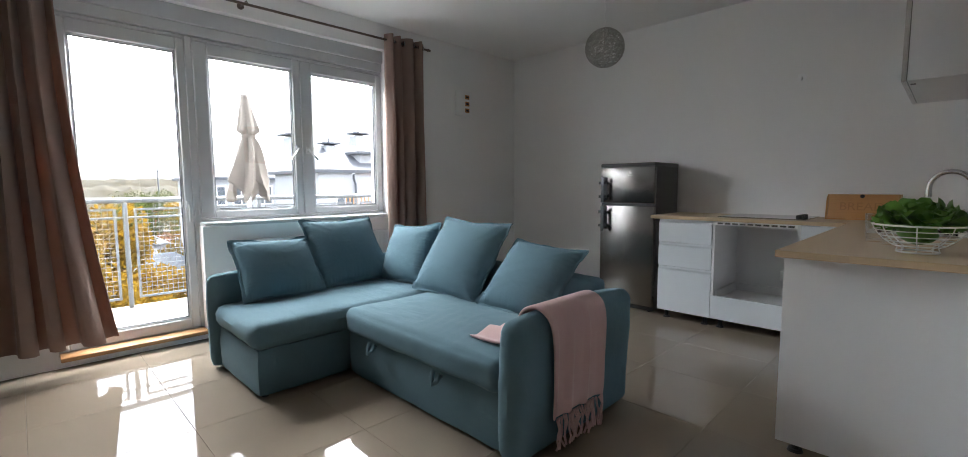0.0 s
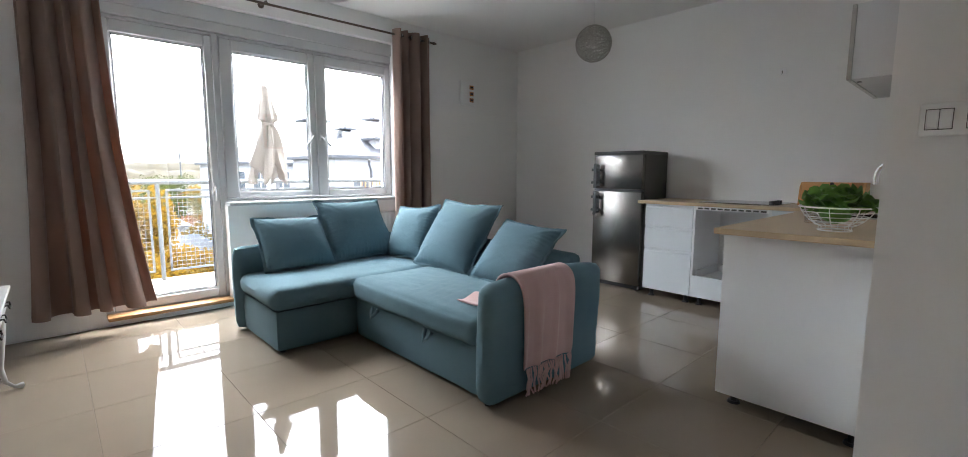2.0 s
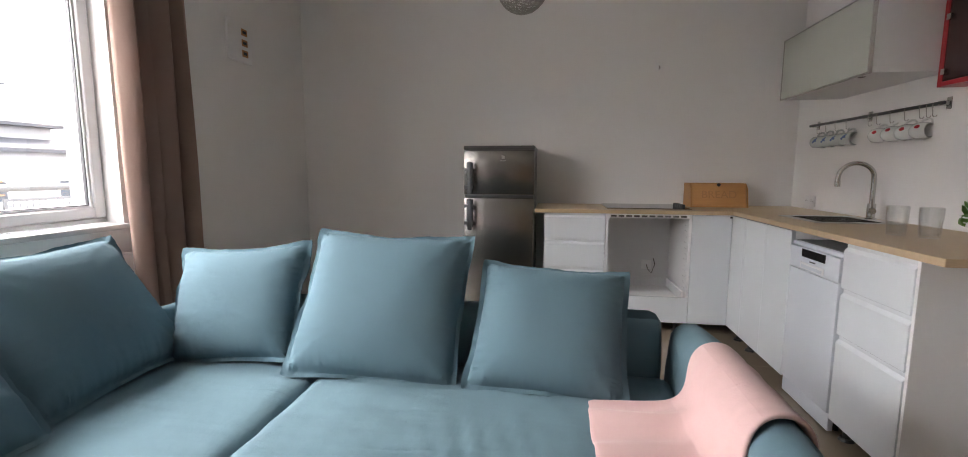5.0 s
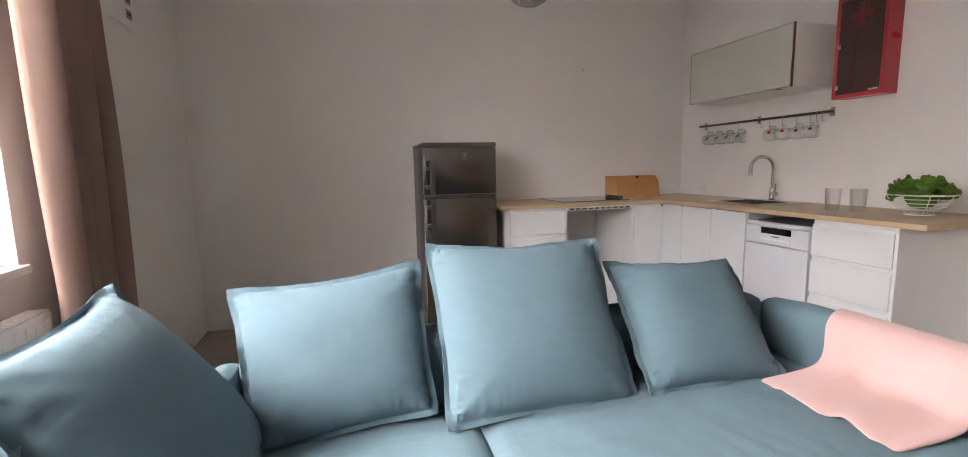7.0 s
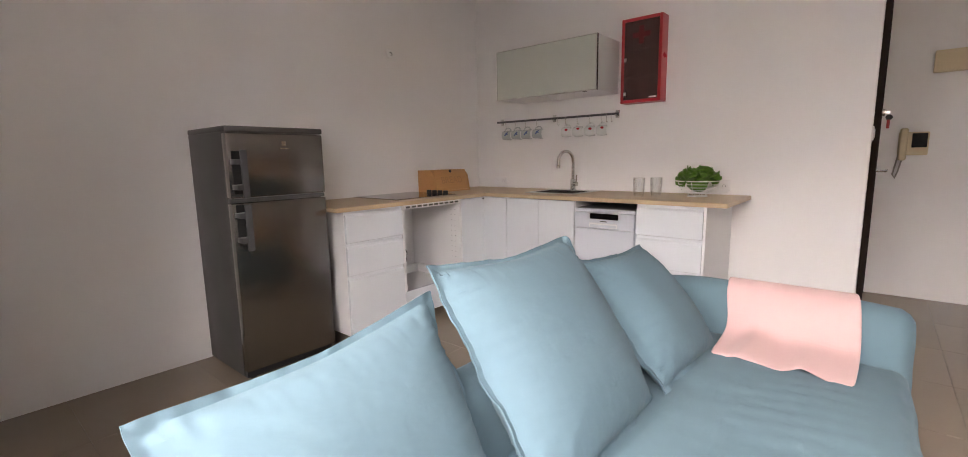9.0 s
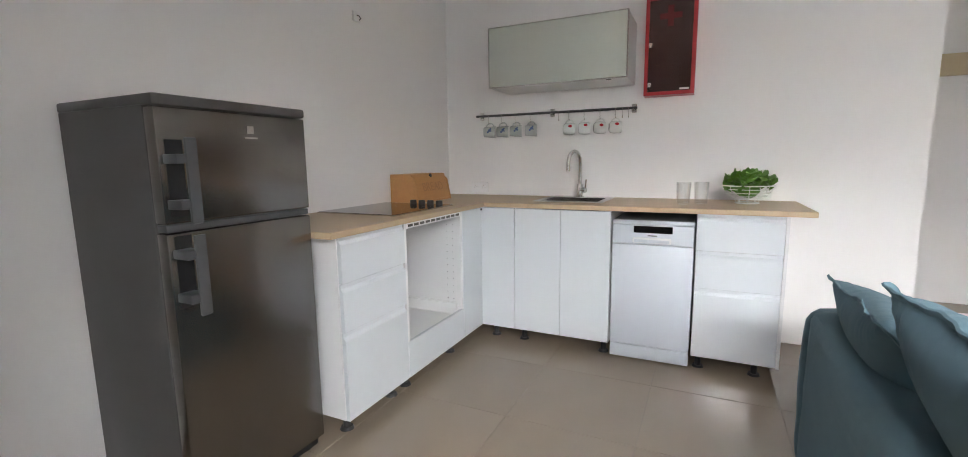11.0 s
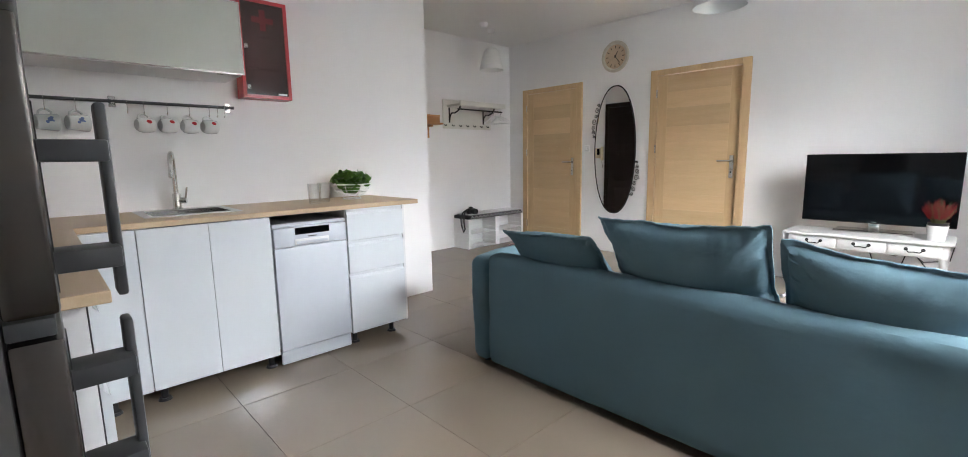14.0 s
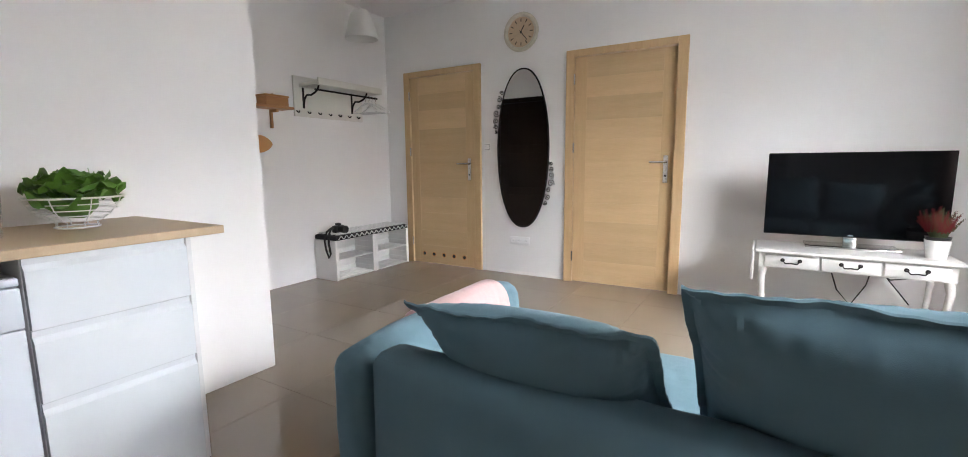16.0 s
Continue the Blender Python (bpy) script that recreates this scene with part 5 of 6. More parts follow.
tv = thing("television", "flat black television on a silver stand", "television")
part("screen_body", box(-2.718, 0.115, 0.624, -1.785, 0.160, 1.166, 0.006), BLACK, tv)
part("screen", box(-2.7165, 0.1605, 0.631, -1.7865, 0.1625, 1.1645), SCREEN, tv, "glossy dark screen", smooth=False)
part("neck", box(-2.295, 0.125, 0.573, -2.225, 0.155, 0.632, 0.004), CHROME, tv)
part("foot_plate", box(-2.50, 0.05, 0.5625, -2.02, 0.27, 0.574, 0.003), CHROME, tv, "silver foot plate")
part("badge", box(-2.275, 0.1626, 0.633, -2.245, 0.1642, 0.641), CHROME, tv, smooth=False)

pt = thing("potted_heather", "red heather in a white pot on the console table", "plant")
px, py = -2.625, 0.36
part("pot", lathe([(0.0, 0.0), (0.047, 0.0), (0.058, 0.10), (0.060, 0.105), (0.055, 0.105), (0.052, 0.09), (0.0, 0.09)], 28, (px, py, cz + 0.0005)), CERAMIC, pt, "white ceramic pot")
part("inner_pot", lathe([(0.052, 0.088), (0.056, 0.122), (0.058, 0.124), (0.050, 0.118), (0.0, 0.112)], 24, (px, py, cz)), BLACK, pt)
rnd = random.Random(3)
for k in range(84):
    a, s = rnd.uniform(0, 6.28), rnd.uniform(0.02, 1.0) ** 0.7
    h = rnd.uniform(0.10, 0.19)
    tip = Vector((px + 0.105 * s * math.cos(a), py + 0.105 * s * math.sin(a), cz + 0.12 + h * (1 - 0.25 * s)))
    base = Vector((px + 0.03 * s * math.cos(a), py + 0.03 * s * math.sin(a), cz + 0.11))
    mid = base.lerp(tip, 0.30) + Vector((0, 0, 0.012))
    part("stem", tube([base, mid], 0.0022, 5), HEATHERLEAF, pt)
    bm = bmesh.new()
    for q in range(18):
        f = q / 18
        c = mid.lerp(tip, f)
        r = 0.0075 * (1 - 0.7 * f)
        g = bmesh.ops.create_icosphere(bm, subdivisions=1, radius=0.0042 * (1.15 - 0.6 * f))["verts"]
        an = q * 2.4
        bmesh.ops.translate(bm, vec=c + Vector((r * math.cos(an), r * math.sin(an), 0)), verts=g)
    part("bloom" if k % 4 else "sprig", bm, HEATHER if k % 4 else HEATHERLEAF, pt)

cb = thing("tv_cables", "tangled black cables and plugs under the console table", "cables")
for y0_, pts in ((0, [(-2.20, YS + 0.02, 0.42), (-2.21, YS + 0.06, 0.36), (-2.26, YS + 0.07, 0.20), (-2.34, YS + 0.08, 0.10), (-2.42, YS + 0.07, 0.25), (-2.45, YS + 0.05, 0.38)]),
                 (1, [(-2.28, YS + 0.02, 0.42), (-2.30, YS + 0.05, 0.34), (-2.38, YS + 0.06, 0.33), (-2.48, YS + 0.06, 0.38), (-2.60, YS + 0.06, 0.22), (-2.66, YS + 0.05, 0.14)]),
                 (2, [(-2.46, YS + 0.04, 0.38), (-2.55, YS + 0.05, 0.30), (-2.70, YS + 0.05, 0.33), (-2.72, YS + 0.10, 0.48)])):
    part("cable", tube([Vector(p) for p in pts], 0.0045, 6), BLACK, cb)
for x in (-2.20, -2.28):
    part("plug", box(x - 0.018, YS + 0.011, 0.405, x + 0.018, YS + 0.04, 0.44, 0.006), BLACK, cb)
socket("wall_socket", (-2.24, YS, 0.42), 180, 2, "white double socket behind the console table")

# oval mirror with iron scrolls
mr = thing("wall_mirror", "oval wall mirror in a black iron frame with scrolls", "mirror")
mx, mz, ma, mb = 0.262, 1.247, 0.272, 0.755
YM = YS + 0.02


def oval(r1, r2, n=64):
    return [(mx + r1 * math.copysign(abs(math.cos(t)) ** 0.9, math.cos(t)), YM, mz + r2 * math.sin(t)) for t in [2 * math.pi * k / n for k in range(n)]]


gl = bmesh.new()
vs = [gl.verts.new((x, y + 0.004, z)) for x, y, z in oval(ma - 0.008, mb - 0.008)]
fc = gl.faces.new(vs)
ext = bmesh.ops.extrude_face_region(gl, geom=[fc])["geom"]
bmesh.ops.translate(gl, vec=(0, -0.022, 0), verts=[g for g in ext if isinstance(g, bmesh.types.BMVert)])
part("mirror_glass", gl, MIRROR, mr, "mirror glass", smooth=False)
part("frame", tube(oval(ma, mb), 0.0085, 8, True), IRON, mr)


def spiral(c, r, turns, start, flip):
    pts = []
    for k in range(22):
        f = k / 21
        a = start + flip * turns * 2 * math.pi * f
        rr = r * (1 - 0.8 * f)
        pts.append((c[0] + rr * math.cos(a), YM, c[1] + rr * math.sin(a)))
    return pts


for side, zc in ((1, 1.585), (-1, 0.945)):
    for k, (dz, r) in enumerate(((0.21, 0.022), (0.15, 0.030), (0.085, 0.024), (0.02, 0.036), (-0.055, 0.030), (-0.115, 0.024), (-0.165, 0.018))):
        z = zc + dz * side
        t = (z - mz) / mb
        xo = ma * (1 - min(0.98, t * t)) ** 0.45
        part("scroll", tube(spiral((mx + side * (xo + r + 0.012), z), r, 1.5, 1.2 * k, side), 0.0045, 6), IRON, mr)

# clock
ck = thing("wall_clock", "round wall clock with aged face and cream rim", "clock", (0.282, YS + 0.001, 2.335), 0)
rim = lathe([(0.0, 0.0), (0.165, 0.0), (0.178, 0.012), (0.178, 0.028), (0.165, 0.040), (0.150, 0.040), (0.140, 0.030), (0.136, 0.020)], 48)
part("rim", rim, CLOCKRIM, ck).matrix_basis = pose(0, 0, 0, -90, 0, 0)
part("face", lathe([(0.0, 0.019), (0.137, 0.019), (0.137, 0.0185)], 48), CLOCKFACE, ck).matrix_basis = pose(0, 0, 0, -90, 0, 0)
for k in range(12):
    a = math.pi / 6 * k
    part("hour_mark", box(-0.004, 0.0195, 0.092, 0.004, 0.0205, 0.122), IRON, ck, smooth=False).matrix_basis = pose(0, 0, 0, 0, math.degrees(a), 0)
part("hour_hand", box(-0.005, 0.022, -0.015, 0.005, 0.0235, 0.065, 0.001, 1), IRON, ck).matrix_basis = pose(0, 0, 0, 0, -30, 0)
part("minute_hand", box(-0.0035, 0.024, -0.02, 0.0035, 0.0255, 0.10, 0.001, 1), IRON, ck).matrix_basis = pose(0, 0, 0, 0, -140, 0)
part("hub", lathe([(0.0, 0.028), (0.008, 0.027), (0.009, 0.019)], 16), IRON, ck).matrix_basis = pose(0, 0, 0, -90, 0, 0)

# light switches
def switch_plate(name, place, turn, rockers, label):
    s = thing(name, label, "switch", place, turn)
    w = 0.075 * rockers
    part("plate", box(-w / 2, -0.009, -0.041, w / 2, 0, 0.041, 0.004), PVC, s)
    for k in range(rockers):
        x = -w / 2 + 0.0375 + 0.075 * k
        for d in (-1, 1):
            part("rocker", box(x + d * 0.0125 - 0.0118, -0.0135, -0.024, x + d * 0.0125 + 0.0118, -0.0085, 0.024, 0.0015, 1), PVC, s)
        part("rocker_gap", box(x - 0.026, -0.0094, -0.026, x + 0.026, -0.0088, 0.026), DARKGREY, s, smooth=False)
    return s


switch_plate("light_switch", (0.668, YH, 1.293), 0, 2, "white double light switch beside the entrance door")
switch_plate("light_switch", (0.665, YS, 1.28), 180, 1, "white light switch between door and mirror")

# ventilation box on the window wall
vb = thing("vent_box", "white wall vent with three brown openings", "vent")
part("housing", box(XW, 4.36, 1.965, XW + 0.022, 4.615, 2.245, 0.006), PVC, vb)
for k in range(3):
    z = 2.03 + 0.075 * k
    part("opening", box(XW + 0.0195, 4.50, z - 0.024, XW + 0.024, 4.565, z + 0.024, 0.002, 1), SHELFWOOD, vb, "brown vent opening")
    part("slot", box(XW + 0.0235, 4.512, z - 0.010, XW + 0.0248, 4.553, z + 0.010), BLACK, vb, smooth=False)

# small wall connection on the kitchen wall
wl_ = thing("wall_connector", "small white wall connection box with loose wire", "connector")
part("plate", box(-0.575, YN - 0.014, 1.995, -0.515, YN, 2.055, 0.006), PVC, wl_)
part("wire", tube([(-0.545, YN - 0.013, 2.03), (-0.545, YN - 0.03, 2.025), (-0.54, YN - 0.036, 2.01), (-0.548, YN - 0.03, 2.0)], 0.003, 6), DARKGREY, wl_)

# ---- lamps (all off) ----
bl = thing("pendant_lamp", "grey string ball pendant lamp hanging from the ceiling", "lamp")
bx_, by_, bz_, br_ = -1.557, 4.03, 2.203, 0.145
part("ceiling_cap", lathe([(0.0, ZC), (0.035, ZC), (0.035, ZC - 0.05), (0.0, ZC - 0.06)], 20, (bx_, by_, 0)), DARKGREY, bl)
part("cord", rod((bx_, by_, bz_ + br_), (bx_, by_, ZC - 0.05), 0.003, seg=8), WIRE, bl)
rnd = random.Random(8)
strings = bmesh.new()
for k in range(95):
    n_ = Vector((rnd.gauss(0, 1), rnd.gauss(0, 1), rnd.gauss(0, 1))).normalized()
    u = n_.orthogonal().normalized()
    w = n_.cross(u)
    rr = br_ * rnd.uniform(0.975, 1.0)
    off = rnd.uniform(-0.35, 0.35) * br_
    rc_ = math.sqrt(max(1e-4, rr * rr - off * off))
    add_tube(strings, [Vector((bx_, by_, bz_)) + n_ * off + rc_ * (math.cos(t) * u + math.sin(t) * w) for t in [2 * math.pi * q / 26 for q in range(26)]], 0.0016, 4, True)
part("string_ball", strings, TWINE, bl, "wound paper string ball")
part("bulb_holder", rod((bx_, by_, bz_ + 0.02), (bx_, by_, bz_ + br_), 0.017), WIRE, bl)
bu = bmesh.new()
bmesh.ops.create_uvsphere(bu, u_segments=16, v_segments=10, radius=0.03)
bmesh.ops.translate(bu, vec=(bx_, by_, bz_ - 0.01), verts=bu.verts)
part("bulb", bu, SHADE, bl)


def shade_lamp(x, y, zb, r):
    l_ = thing("pendant_lamp", "white plastic bell-shaped pendant lamp, switched off", "lamp")
    part("shade", lathe([(r, 0.0), (r * 0.99, 0.02), (r * 0.90, r * 0.45), (r * 0.77, r * 1.0), (r * 0.62, r * 1.45), (r * 0.42, r * 1.68), (r * 0.2, r * 1.75), (r * 0.2, r * 1.72), (r * 0.40, r * 1.65), (r * 0.60, r * 1.42), (r * 0.75, r * 0.98), (r * 0.88, r * 0.44), (r * 0.97, 0.02), (r * 0.985, 0.0), (r, 0.0)], 40, (x, y, zb)), SHADE, l_)
    part("cord", rod((x, y, zb + r * 1.72), (x, y, ZC - 0.03), 0.003, seg=8), WIRE, l_)
    part("ceiling_cap", lathe([(0.0, ZC), (0.045, ZC), (0.04, ZC - 0.05), (0.0, ZC - 0.055)], 24, (x, y, 0)), SHADE, l_)
    part("socket", rod((x, y, zb + r * 0.9), (x, y, zb + r * 1.70), 0.02), WIRE, l_)
    b_ = bmesh.new()
    bmesh.ops.create_uvsphere(b_, u_segments=16, v_segments=10, radius=0.03)
    bmesh.ops.translate(b_, vec=(x, y, zb + r * 0.75), verts=b_.verts)
    part("bulb", b_, SHADE, l_)


shade_lamp(1.49, 0.61, 2.255, 0.15)
shade_lamp(-1.617, 1.769, 2.05, 0.15)

# ---- hallway ----
hs = thing("hat_shelf", "cream coat rack with shelf, iron brackets and hooks", "coat rack")
hy0, hy1 = 0.13, 1.0
part("back_board", box(XH - 0.018, hy0 + 0.02, 1.565, XH, hy1, 1.93, 0.003), CREAMWOOD, hs)
part("shelf", boxes((XH - 0.27, hy0, 1.835, XH - 0.018, hy1 - 0.06, 1.865), (XH - 0.288, hy0, 1.832, XH - 0.27, hy1 - 0.06, 1.895), bevel=0.003), CREAMWOOD, hs)
part("coat_rail", rod((XH - 0.225, hy0 + 0.01, 1.795), (XH - 0.225, hy1 - 0.07, 1.795), 0.009), IRON, hs, "black iron rail")
for y in (hy0 + 0.17, hy1 - 0.10):
    part("bracket", tube([(XH - 0.022, y, 1.66), (XH - 0.035, y, 1.72), (XH - 0.07, y, 1.76), (XH - 0.13, y, 1.755), (XH - 0.19, y, 1.775), (XH - 0.225, y, 1.80), (XH - 0.24, y, 1.833)], 0.009, 8), IRON, hs, "curled iron bracket")
    part("bracket_plate", box(XH - 0.024, y - 0.012, 1.64, XH - 0.0185, y + 0.012, 1.83, 0.002, 1), IRON, hs)
for k in range(7):
    y = hy0 + 0.10 + k * 0.125
    part("hook", tube([(XH - 0.018, y, 1.615), (XH - 0.035, y, 1.60), (XH - 0.052, y, 1.597), (XH - 0.060, y, 1.612)], 0.006, 7), IRON, hs, "small black iron hook")
for k in range(4):
    y = hy0 + 0.04 + k * 0.045
    hgr = thing("coat_hanger", "white plastic coat hanger on the iron rail", "hanger", (XH - 0.225, y, 1.795), (8, -14, 20, -5)[k], group="coat hangers")
    part("hook", tube([(0.012, 0, -0.004), (0.010, 0, 0.010), (0, 0, 0.013), (-0.011, 0, 0.008), (-0.012, 0, -0.01), (0, 0, -0.035), (0, 0, -0.055)], 0.002, 6), CHROME, hgr)
    part("shoulders", tube([(0, 0, -0.055), (-0.06, 0, -0.075), (-0.17, 0, -0.135), (-0.175, 0, -0.15), (-0.15, 0, -0.155), (0.15, 0, -0.155), (0.175, 0, -0.15), (0.17, 0, -0.135), (0.06, 0, -0.075)], 0.005, 6, True), PVC, hgr)

# shoe bench made of slatted crates
bn = thing("shoe_bench", "white slatted crate shoe bench", "bench")
bx0_, bx1_, by0_, by1_, bz1_ = 1.69, 1.985, -0.19, 0.865, 0.39


def crate(y0, y1, z0, z1):
    part("crate_side", box(bx0_, y1 - 0.012, z0, bx1_, y1, z1), CRATEWOOD, bn, smooth=False)
    p = part("crate_side", box(bx0_, y0, z0, bx1_, y0 + 0.012, z1), CRATEWOOD, bn, smooth=False)
    n = 3
    h = (z1 - z0)
    for k in range(n):
        za = z0 + 0.01 + k * h / n
        part("slat", box(bx1_ - 0.012, y0 + 0.012, za, bx1_, y1 - 0.012, za + h / n - 0.018, 0.001, 1), CRATEWOOD, p)
    for k in range(3):
        xa = bx0_ + 0.01 + k * 0.095
        part("slat", box(xa, y0 + 0.012, z0, xa + 0.08, y1 - 0.012, z0 + 0.010, 0.001, 1), CRATEWOOD, p)
    panels("corner_post", [(bx0_, y0 + 0.012, z0 + 0.01, bx0_ + 0.02, y0 + 0.035, z1), (bx0_, y1 - 0.035, z0 + 0.01, bx0_ + 0.02, y1 - 0.012, z1)], CRATEWOOD, p)
    # short slats seen inside on the far end
    for k in range(3):
        za = z0 + 0.025 + k * h / n
        part("slat", box(bx0_ + 0.025, y0 + 0.0125, za, bx1_ - 0.02, y0 + 0.020, za + h / n - 0.03, 0.001, 1), CRATEWOOD, p)


for i in range(2):
    for j in range(2):
        a = by0_ + i * (by1_ - by0_) / 2
        crate(a + 0.001, a + (by1_ - by0_) / 2 - 0.001, 0.004 + j * 0.193, 0.004 + (j + 1) * 0.193 - 0.001)
sc = thing("bench_cushion", "dark grey cushion with a white diamond pattern on the shoe bench", "cushion")
part("pad", soft_box(bx0_ - 0.005, by0_, bz1_ + 0.001, bx1_, by1_, bz1_ + 0.055, 0.018, 0.05, 0.004, 0.002, 4.0), PATTERN, sc)
dia = bmesh.new()
for k in range(15):
    for q in range(5):
        y, x = by0_ + 0.04 + k * 0.068, bx0_ + 0.03 + q * 0.06
        for a, b in (((x - 0.026, y), (x, y + 0.030)), ((x, y + 0.030), (x + 0.026, y)), ((x + 0.026, y), (x, y - 0.030)), ((x, y - 0.030), (x - 0.026, y))):
            add_rod(dia, (a[0], a[1], bz1_ + 0.060), (b[0], b[1], bz1_ + 0.060), 0.0048, seg=4)
for k in range(15):
    y = by0_ + 0.04 + k * 0.068
    for d in (-1, 1):
        add_rod(dia, (bx0_ - 0.010, y, bz1_ + 0.047), (bx0_ - 0.010, y + d * 0.03, bz1_ + 0.015), 0.0055, seg=4)
part("pattern", dia, PATTERN2, sc, "white diamond lines", smooth=False)

ph = thing("photo_camera", "black photo camera with strap on the shoe bench", "camera")
part("camera_body", box(1.78, 0.655, bz1_ + 0.064, 1.84, 0.775, bz1_ + 0.135, 0.012, 3), BLACK, ph)
part("viewfinder", box(1.785, 0.695, bz1_ + 0.13, 1.835, 0.735, bz1_ + 0.158, 0.008), BLACK, ph)
part("lens", lathe([(0.0, 0.0), (0.034, 0.0), (0.036, 0.04), (0.038, 0.075), (0.030, 0.075), (0.028, 0.06), (0.0, 0.058)], 24), BLACK, ph).matrix_basis = Matrix.Translation((1.78, 0.715, bz1_ + 0.10)) @ pose(0, 0, 0, 0, -90, 0)
part("strap", tube([(1.81, 0.775, bz1_ + 0.12), (1.80, 0.82, bz1_ + 0.10), (1.78, 0.86, bz1_ + 0.06), (1.76, 0.885, bz1_ - 0.02), (1.74, 0.885, bz1_ - 0.12), (1.76, 0.89, bz1_ - 0.16), (1.80, 0.887, bz1_ - 0.08), (1.82, 0.882, bz1_ + 0.0), (1.82, 0.85, bz1_ + 0.085), (1.82, 0.79, bz1_ + 0.115)], 0.010, 8), BLACK, ph)

# wooden key shelf with a box, and a fish board
ws = thing("wooden_shelf", "small orange pine wall shelf", "shelf")
part("board", box(XH - 0.17, 1.12, 1.600, XH, 1.66, 1.620, 0.003), SHELFWOOD, ws)
for y in (1.24, 1.53):
    part("bracket", boxes((XH - 0.018, y - 0.011, 1.44, XH, y + 0.011, 1.5995), (XH - 0.10, y - 0.011, 1.575, XH - 0.018, y + 0.011, 1.5995)), SHELFWOOD, ws, smooth=False)
wb = thing("wooden_box", "small brown wooden box with a lid on the shelf", "box")
part("body", box(XH - 0.15, 1.16, 1.6205, XH - 0.02, 1.38, 1.695, 0.003), SHELFWOOD, wb)
part("lid", box(XH - 0.154, 1.156, 1.6955, XH - 0.016, 1.384, 1.712, 0.003), BREADWOOD, wb)
part("knob", lathe([(0.0, 0.018), (0.008, 0.014), (0.006, 0.0)], 12, (XH - 0.085, 1.27, 1.712)), SHELFWOOD, wb)
fish = bmesh.new()
prof = []
for k in range(40):
    t = 2 * math.pi * k / 40
    y = 1.385 - 0.135 * math.cos(t)
    prof.append((y, 1.30 + 0.076 * math.copysign(abs(math.sin(t)) ** 1.45, math.sin(t))))
pts = [fish.verts.new((XH - 0.0005, y, z)) for y, z in prof]
f1 = fish.faces.new(pts)
tail = [fish.verts.new((XH - 0.0005, y, z)) for y, z in ((1.49, 1.318), (1.585, 1.345), (1.57, 1.30), (1.585, 1.262), (1.49, 1.285))]
f2 = fish.faces.new(tail)
ext = bmesh.ops.extrude_face_region(fish, geom=[f1, f2])["geom"]
bmesh.ops.translate(fish, vec=(-0.014, 0, 0), verts=[g for g in ext if isinstance(g, bmesh.types.BMVert)])
tagged(part("fish_board", fish, BREADWOOD, label="fish-shaped wooden board on the hall wall", smooth=False), category="board")

# intercom and fuse box
ic = thing("intercom", "cream wall intercom with handset and dark screen", "intercom")
part("base", box(XH - 0.035, 2.02, 1.15, XH, 2.20, 1.33, 0.008), CREAM, ic)
part("screen", box(XH - 0.038, 2.03, 1.21, XH - 0.034, 2.12, 1.32, 0.002, 1), SCREEN, ic, "dark screen")
part("handset", box(XH - 0.075, 2.145, 1.11, XH - 0.0355, 2.195, 1.36, 0.014, 3), CREAM, ic, "cream handset")
part("cord", tube([(XH - 0.05, 2.17, 1.11), (XH - 0.055, 2.185, 1.02), (XH - 0.05, 2.20, 0.97), (XH - 0.045, 2.215, 1.0), (XH - 0.03, 2.20, 1.10), (XH - 0.03, 2.19, 1.16)], 0.006, 8), TWINE, ic)
fu = thing("fuse_box", "cream plastic fuse box on the hall wall", "fuse box")
part("housing", box(XH - 0.06, 1.70, 1.765, XH, 2.045, 1.925, 0.008), CREAM, fu)
part("flap", box(XH - 0.064, 1.72, 1.775, XH - 0.059, 2.025, 1.90, 0.003), CREAM, fu)
sm = thing("smoke_detector", "white round detector on the ceiling", "detector")
part("base", lathe([(0.0, ZC), (0.05, ZC), (0.052, ZC - 0.015), (0.047, ZC - 0.03), (0.04, ZC - 0.05), (0.0, ZC - 0.055)], 28, (1.36, 0.86, 0)), PVC, sm)

# ---- balcony ----
balc = tagged(part("balcony", box(-5.50, -1.2, -0.25, XW - WT, 6.0, -0.032), GROUT, label="concrete balcony slab", smooth=False), kind="structure", category="balcony")
bt = bpy.data.meshes.new("balcony_tile")
bm_ = box(-0.1985, -0.1985, -0.010, 0.1985, 0.1985, 0, 0.002, 1)
bm_.to_mesh(bt)
bm_.free()
bt.materials.append(BALCTILE)
for i in range(3):
    for j in range(11):
        o = new("tile", bt)
        o.parent = balc
        o.location = (-4.20 - 0.4 * i, 0.3 + 0.4 * j, -0.0215)
rg = thing("balcony_railing", "white steel balcony railing with wire mesh panels", "railing")
XRL = -5.38
part("top_rail", rod((XRL, -1.15, 1.045), (XRL, 6.0, 1.045), 0.027, seg=14), GALV, rg)
part("lower_rail", rod((XRL, -1.15, 0.875), (XRL, 6.0, 0.875), 0.010), GALV, rg)
